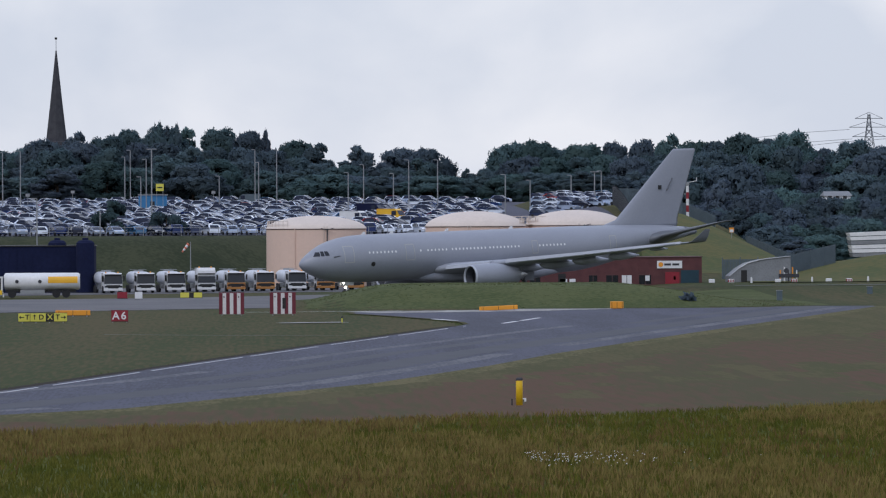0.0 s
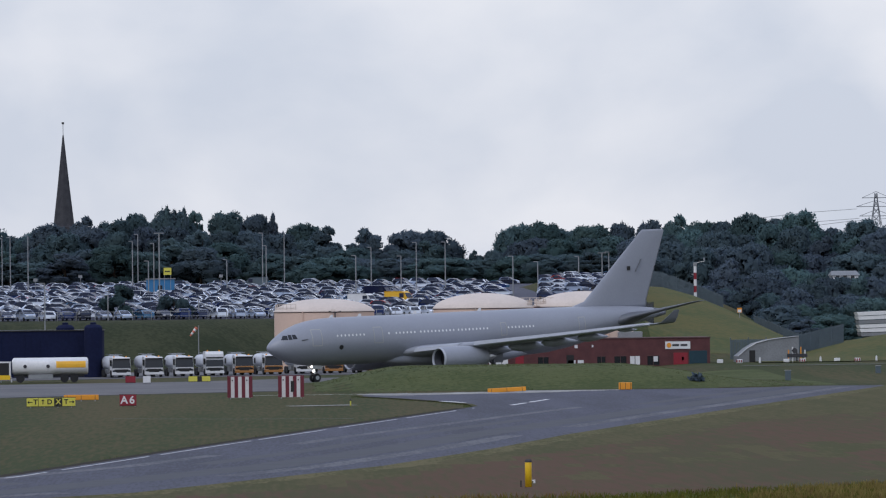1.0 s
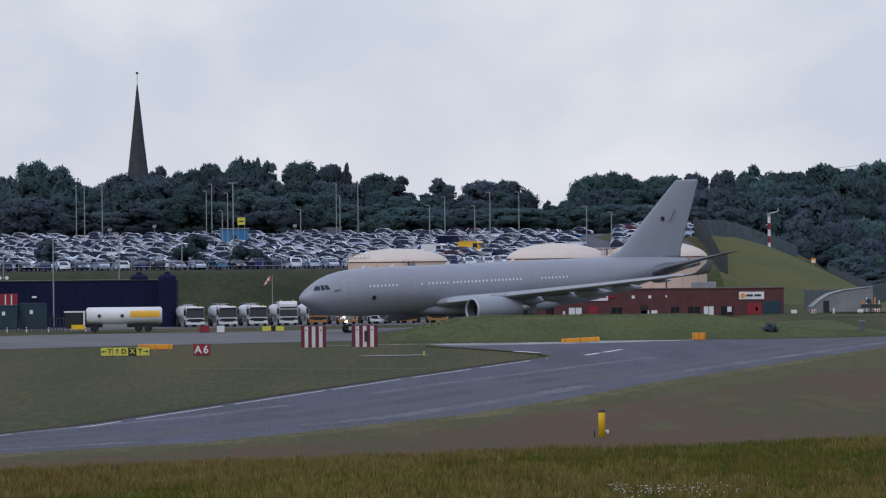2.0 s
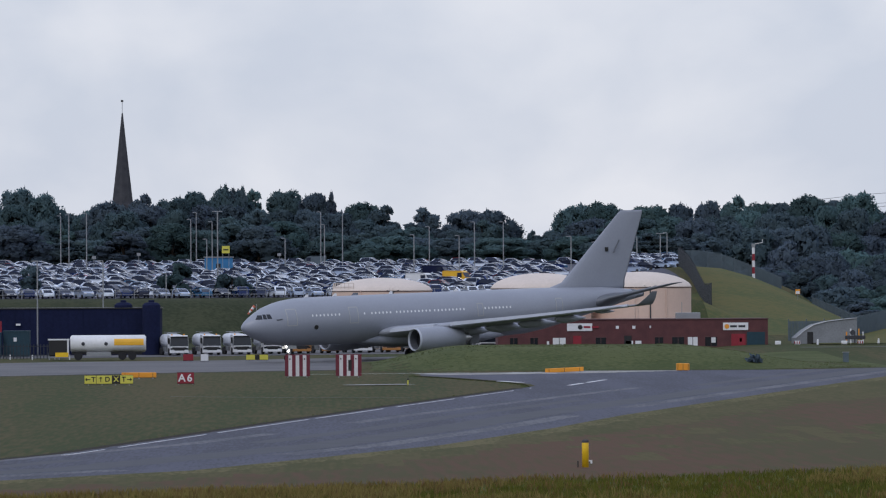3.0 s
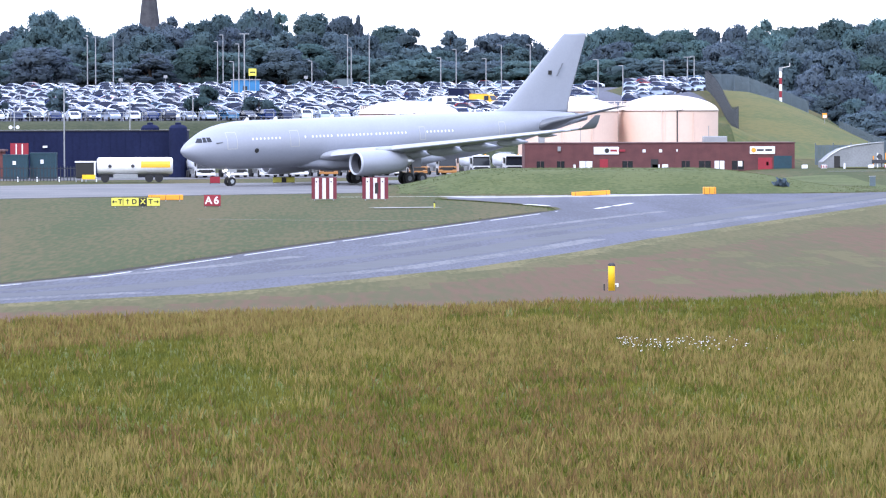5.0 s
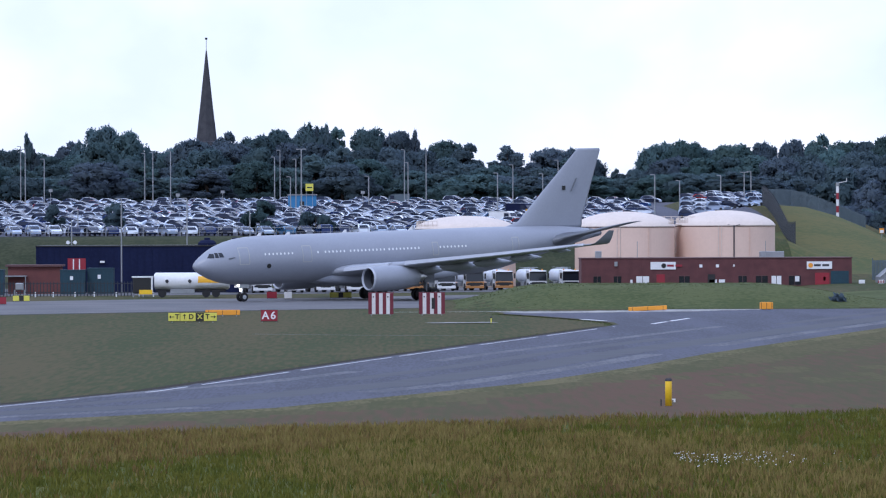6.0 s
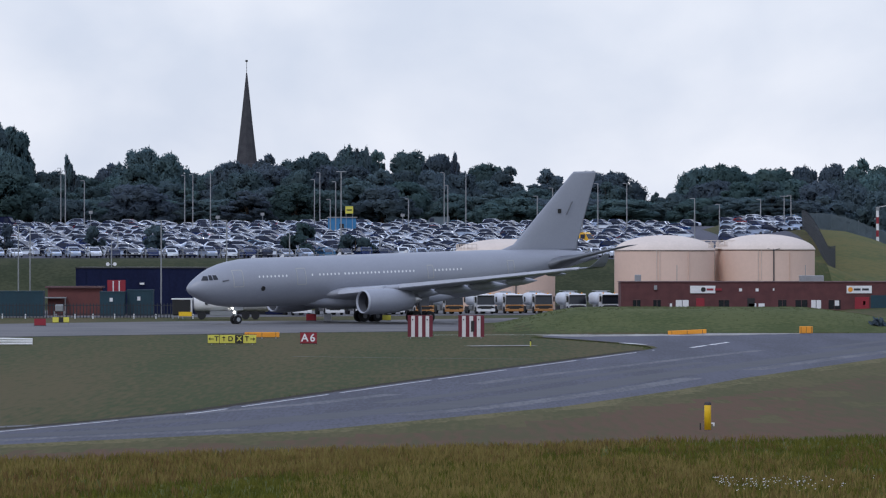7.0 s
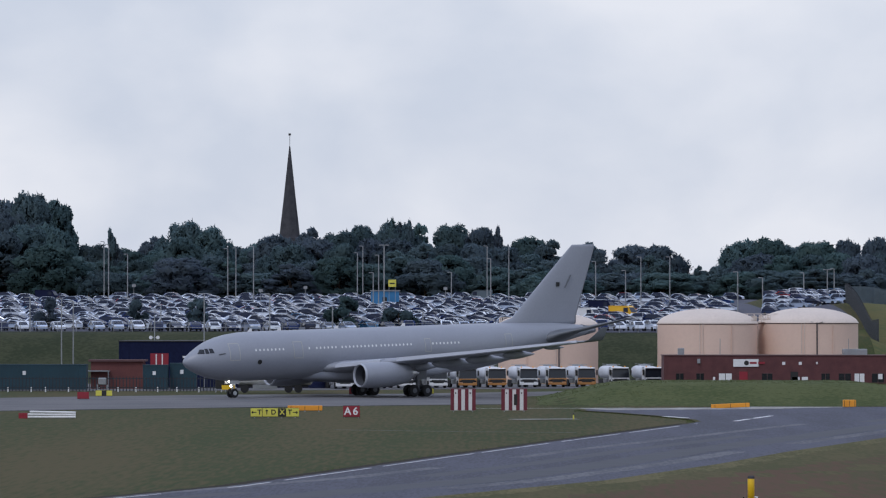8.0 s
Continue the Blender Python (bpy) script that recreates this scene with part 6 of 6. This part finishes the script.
x, y = 75.9, 790
mast = thing("weather_mast", "red and white banded mast with a small arm on the hill", "mast", pose(x, y, height(x, y) - 0.1))
for k in range(5):
    part("band", Shape().lathe([(0.26, k * 1.15), (0.26, (k + 1) * 1.15)], n=10), "sign_red" if k % 2 else "white_paint", mast, "red band" if k % 2 else "white band")
part("head", Shape().box(-0.3, 0.3, -0.3, 0.3, 5.75, 6.4, 0.05), "galvanised", mast)
part("junction_box", Shape().box(-0.6, -0.25, -0.1, 0.1, 4.2, 4.4, 0.02), "galvanised", mast)
part("arm", Shape().tube((0, 0, 6.3), (1.6, 0, 6.6), 0.06, n=6).tube((1.6, 0, 6.6), (1.6, 0, 7.2), 0.05, n=6), "white_paint", mast)

sgn = thing("warning_sign", "small orange and white sign on the grassy hill", "sign", pose(77.8, 735, height(77.8, 735)))
part("post", Shape().tube((0, 0, 0), (0, 0, 1.6), 0.05, n=6), "galvanised", sgn)
part("panel", Shape().box(-0.38, 0.38, -0.06, 0, 0.9, 1.7), "orange_paint", sgn)
part("panel_white", Shape().box(-0.3, 0.3, -0.09, -0.05, 0.95, 1.4), "white_paint", sgn)

M["concrete_grey"] = paint("concrete_grey", (0.2, 0.21, 0.22), 0.85, 0, vary=0.15, scale=0.4, grain=10, bump=0.01)
shelter = thing("concrete_shelter", "grey sloping concrete shelter with a dark doorway", "shelter", pose(63.9, 606, 0.8))
top_line = [(0, 0.9), (1.2, 1.9), (2.4, 2.6), (4.1, 3.05), (6.0, 3.3), (8.2, 3.5)]
outline = [(0, 0), (8.2, 0)] + top_line[::-1]
part("wall", Shape().loft([[(a, d, b) for a, b in outline] for d in (0, 6)]), "concrete_grey", shelter)
part("doorway", Shape().box(1.5, 2.3, -0.05, 0.02, 0, 1.7), "sign_black", shelter, "dark doorway")
coping = Shape()
for (a, b), (c, d) in zip(top_line, top_line[1:]):
    coping.tube((a, -0.05, b + 0.03), (c, -0.05, d + 0.03), 0.07, n=6)
part("coping", coping, "galvanised", shelter, "pale edge")
rr = random.Random(8)
for k in range(9):
    bx, by = (61 + k * 2.6 + rr.uniform(-0.5, 0.5), 596 + rr.uniform(0, 3))
    kind_ = k % 3
    t = thing("site_barrier", ("white plastic barrier", "red and white striped barrier", "small white traffic bollard")[kind_] + " beside the shelter", "barrier", pose(bx, by, height(bx, by)))
    part("body", Shape().box(-0.4, 0.4, -0.12, 0.12, 0, 0.5, 0.05) if kind_ != 2 else Shape().lathe([(0.15, 0), (0.11, 0.7), (0.05, 0.75)], n=12), "white_paint", t)
    if kind_ == 1:
        for i in range(3):
            part("stripe", Shape().box(-0.42 + i * 0.3, -0.28 + i * 0.3, -0.17, -0.14, 0.1, 0.45), "sign_red", t)
pump = thing("hydrant_rig", "tall fire hydrant rig with orange and white posts", "equipment", pose(70.0, 600, 0.85))
for k in range(5):
    part("post", Shape().tube((k * 0.55, 0, 0), (k * 0.55, 0, 1.7 + 0.4 * (k % 2)), 0.09, n=8), ("orange_paint", "white_paint", "stone_dark")[k % 3], pump)
part("manifold", Shape().box(-0.2, 2.5, -0.2, 0.2, 0.7, 1.2, 0.05).tube((0.8, -0.2, 1.6), (0.8, 0.2, 1.6), 0.35, n=12), "stone_dark", pump)

tarp = thing("covered_stack", "stack under pale weathered sheeting on the rough bank", "stack", pose(89.5, 676, height(90, 676) + 0.4))
for k in range(6):
    s = Shape().loft([[(0.3 * (5 - k) * 0.3, 0, k * 0.62), (8, 0, k * 0.66 + 0.1), (8, 4, k * 0.66 + 0.1), (0.3 * (5 - k) * 0.3, 4, k * 0.62)],
                      [(0.3 * (5 - k) * 0.3 - 0.25, 0, k * 0.62 + 0.52), (8, 0, k * 0.66 + 0.66), (8, 4, k * 0.66 + 0.66), (0.3 * (5 - k) * 0.3 - 0.25, 4, k * 0.62 + 0.52)]])
    part("layer", s, "white_paint" if k % 3 else "concrete_grey", tarp, "pale sheeted layer")

x, y, _ = site(129.5, 958)
house = thing("white_house", "small white house half hidden among trees", "house", pose(x, y, height(x, y)))
hb = EYE[2] + 958 * 0.0051 - height(x, y)
part("wall", Shape().box(-2.6, 2.8, 0, 6, -1, hb + 1.5), "white_paint", house)
part("roof", Shape().loft([[(-3, -0.3, hb + 1.5), (3.2, -0.3, hb + 1.5), (3.2, 6.3, hb + 1.5), (-3, 6.3, hb + 1.5)], [(-2.6, 2.9, hb + 2.5), (2.8, 2.9, hb + 2.5), (2.8, 3.1, hb + 2.5), (-2.6, 3.1, hb + 2.5)]]), "concrete_grey", house)
for k in range(3):
    part("window", Shape().box(-2.0 + k * 1.6, -1.2 + k * 1.6, -0.04, 0.02, hb + 0.4, hb + 1.5), "dark_glass", house)

# pylon
x, y, _ = site(136.6, 1600)
g = height(x, y)
pylon = thing("pylon", "grey steel lattice electricity pylon on the horizon", "pylon", pose(x, y, g))
top = EYE[2] + 1600 * 0.0249 - g
M["pylon_steel"] = paint("pylon_steel", (0.16, 0.17, 0.19), 0.6, 0.3)


def tier(z):
    return 3.6 * (1 - z / top) ** 1.3 + 0.35


legs = Shape()
zs = [top * k / 9 for k in range(10)]
for z0, z1 in zip(zs, zs[1:]):
    a, b = tier(z0), tier(z1)
    for sx, sy in ((1, 1), (1, -1), (-1, 1), (-1, -1)):
        legs.tube((sx * a, sy * a, z0), (sx * b, sy * b, z1), 0.14, n=5)
    for sy in (1, -1):
        legs.tube((-a, sy * a, z0), (b, sy * b, z1), 0.08, n=5).tube((a, sy * a, z0), (-b, sy * b, z1), 0.08, n=5)
part("tower", legs, "pylon_steel", pylon)
for f, w in ((0.66, 6.0), (0.8, 7.0), (0.93, 5.0)):
    z = top * f
    part("arm", Shape().tube((-w, 0, z), (w, 0, z), 0.12, n=5).tube((-w, 0, z), (0, 0, z + 2.2), 0.08, n=5).tube((w, 0, z), (0, 0, z + 2.2), 0.08, n=5), "pylon_steel", pylon)
for k, (f, w) in enumerate(((0.66, -6.0), (0.8, -7.0), (0.66, 6.0))):
    part("cable", Shape().tube((w, 0, top * f - 0.8), (w - 26, -60, top * f - 3.2), 0.07, n=4).tube((w - 26, -60, top * f - 3.2), (w - 52, -120, top * f - 6.5), 0.07, n=4), "pylon_steel", pylon, "thin sagging cable")


# ---- bushes ----
def bush(x, y, h, w, seed, label="rounded dark green bush", leaves=2600):
    t = thing("bush", label, "bush", pose(x, y, height(x, y)))
    v, f, nrm = leaf_cloud(seed, h, w, 14, leaves, 0.2, 0.12)[:3]
    crown = part("crown", Shape(), "leaf", t)
    crown.data = leaf_mesh(v, f, nrm)
    part("stem", Shape().tube((0, 0, -0.3), (0, 0, h * 0.6), 0.12, 0.05, 6), "bark", t)


for k, (b, d, h, w) in enumerate(((-63.6, 712, 5.2, 4.0), (-30.3, 708, 5.4, 6.4), (-19.4, 708, 4.4, 5.6), (-77.3, 712, 4.6, 3.2), (-97, 722, 5, 4), (-88, 980, 8, 5))):
    bush(b * d / 1000, d, h, w, 50 + k, "rounded dark green bush among the parked cars")
for k, (bx, by, h) in enumerate(((45, 467, 0.5),)):
    bush(bx, by, h, 1.2 + h, 70 + k, "low scrubby bush at the asphalt's edge", 400)


# ---- what moves ----
def motions():
    """The aircraft taxies across the view, gaining a little speed; its nose leads."""
    rows = []
    for i in range(33):
        t = i * 0.25
        left = 8 - t
        a = radians(180 + 32.5 + 3.8 * t / 8)
        x, y = -34.3791 + 5.2125 * left + -0.03177 * left * left, 513 + 2.2 * left
        rows.append((t, pose(x - 28.85 * math.cos(a), y - 28.85 * math.sin(a), 0.05, 0, 0, math.degrees(a))))
    walk(airliner, rows)
    for w, r in rolling:
        wx, wy, wz = w.location
        walk(w, [(i * 0.05, pose(wx, wy, wz, 0, math.degrees(6.1 * i * 0.05 / r), 0)) for i in range(161)])


motions()
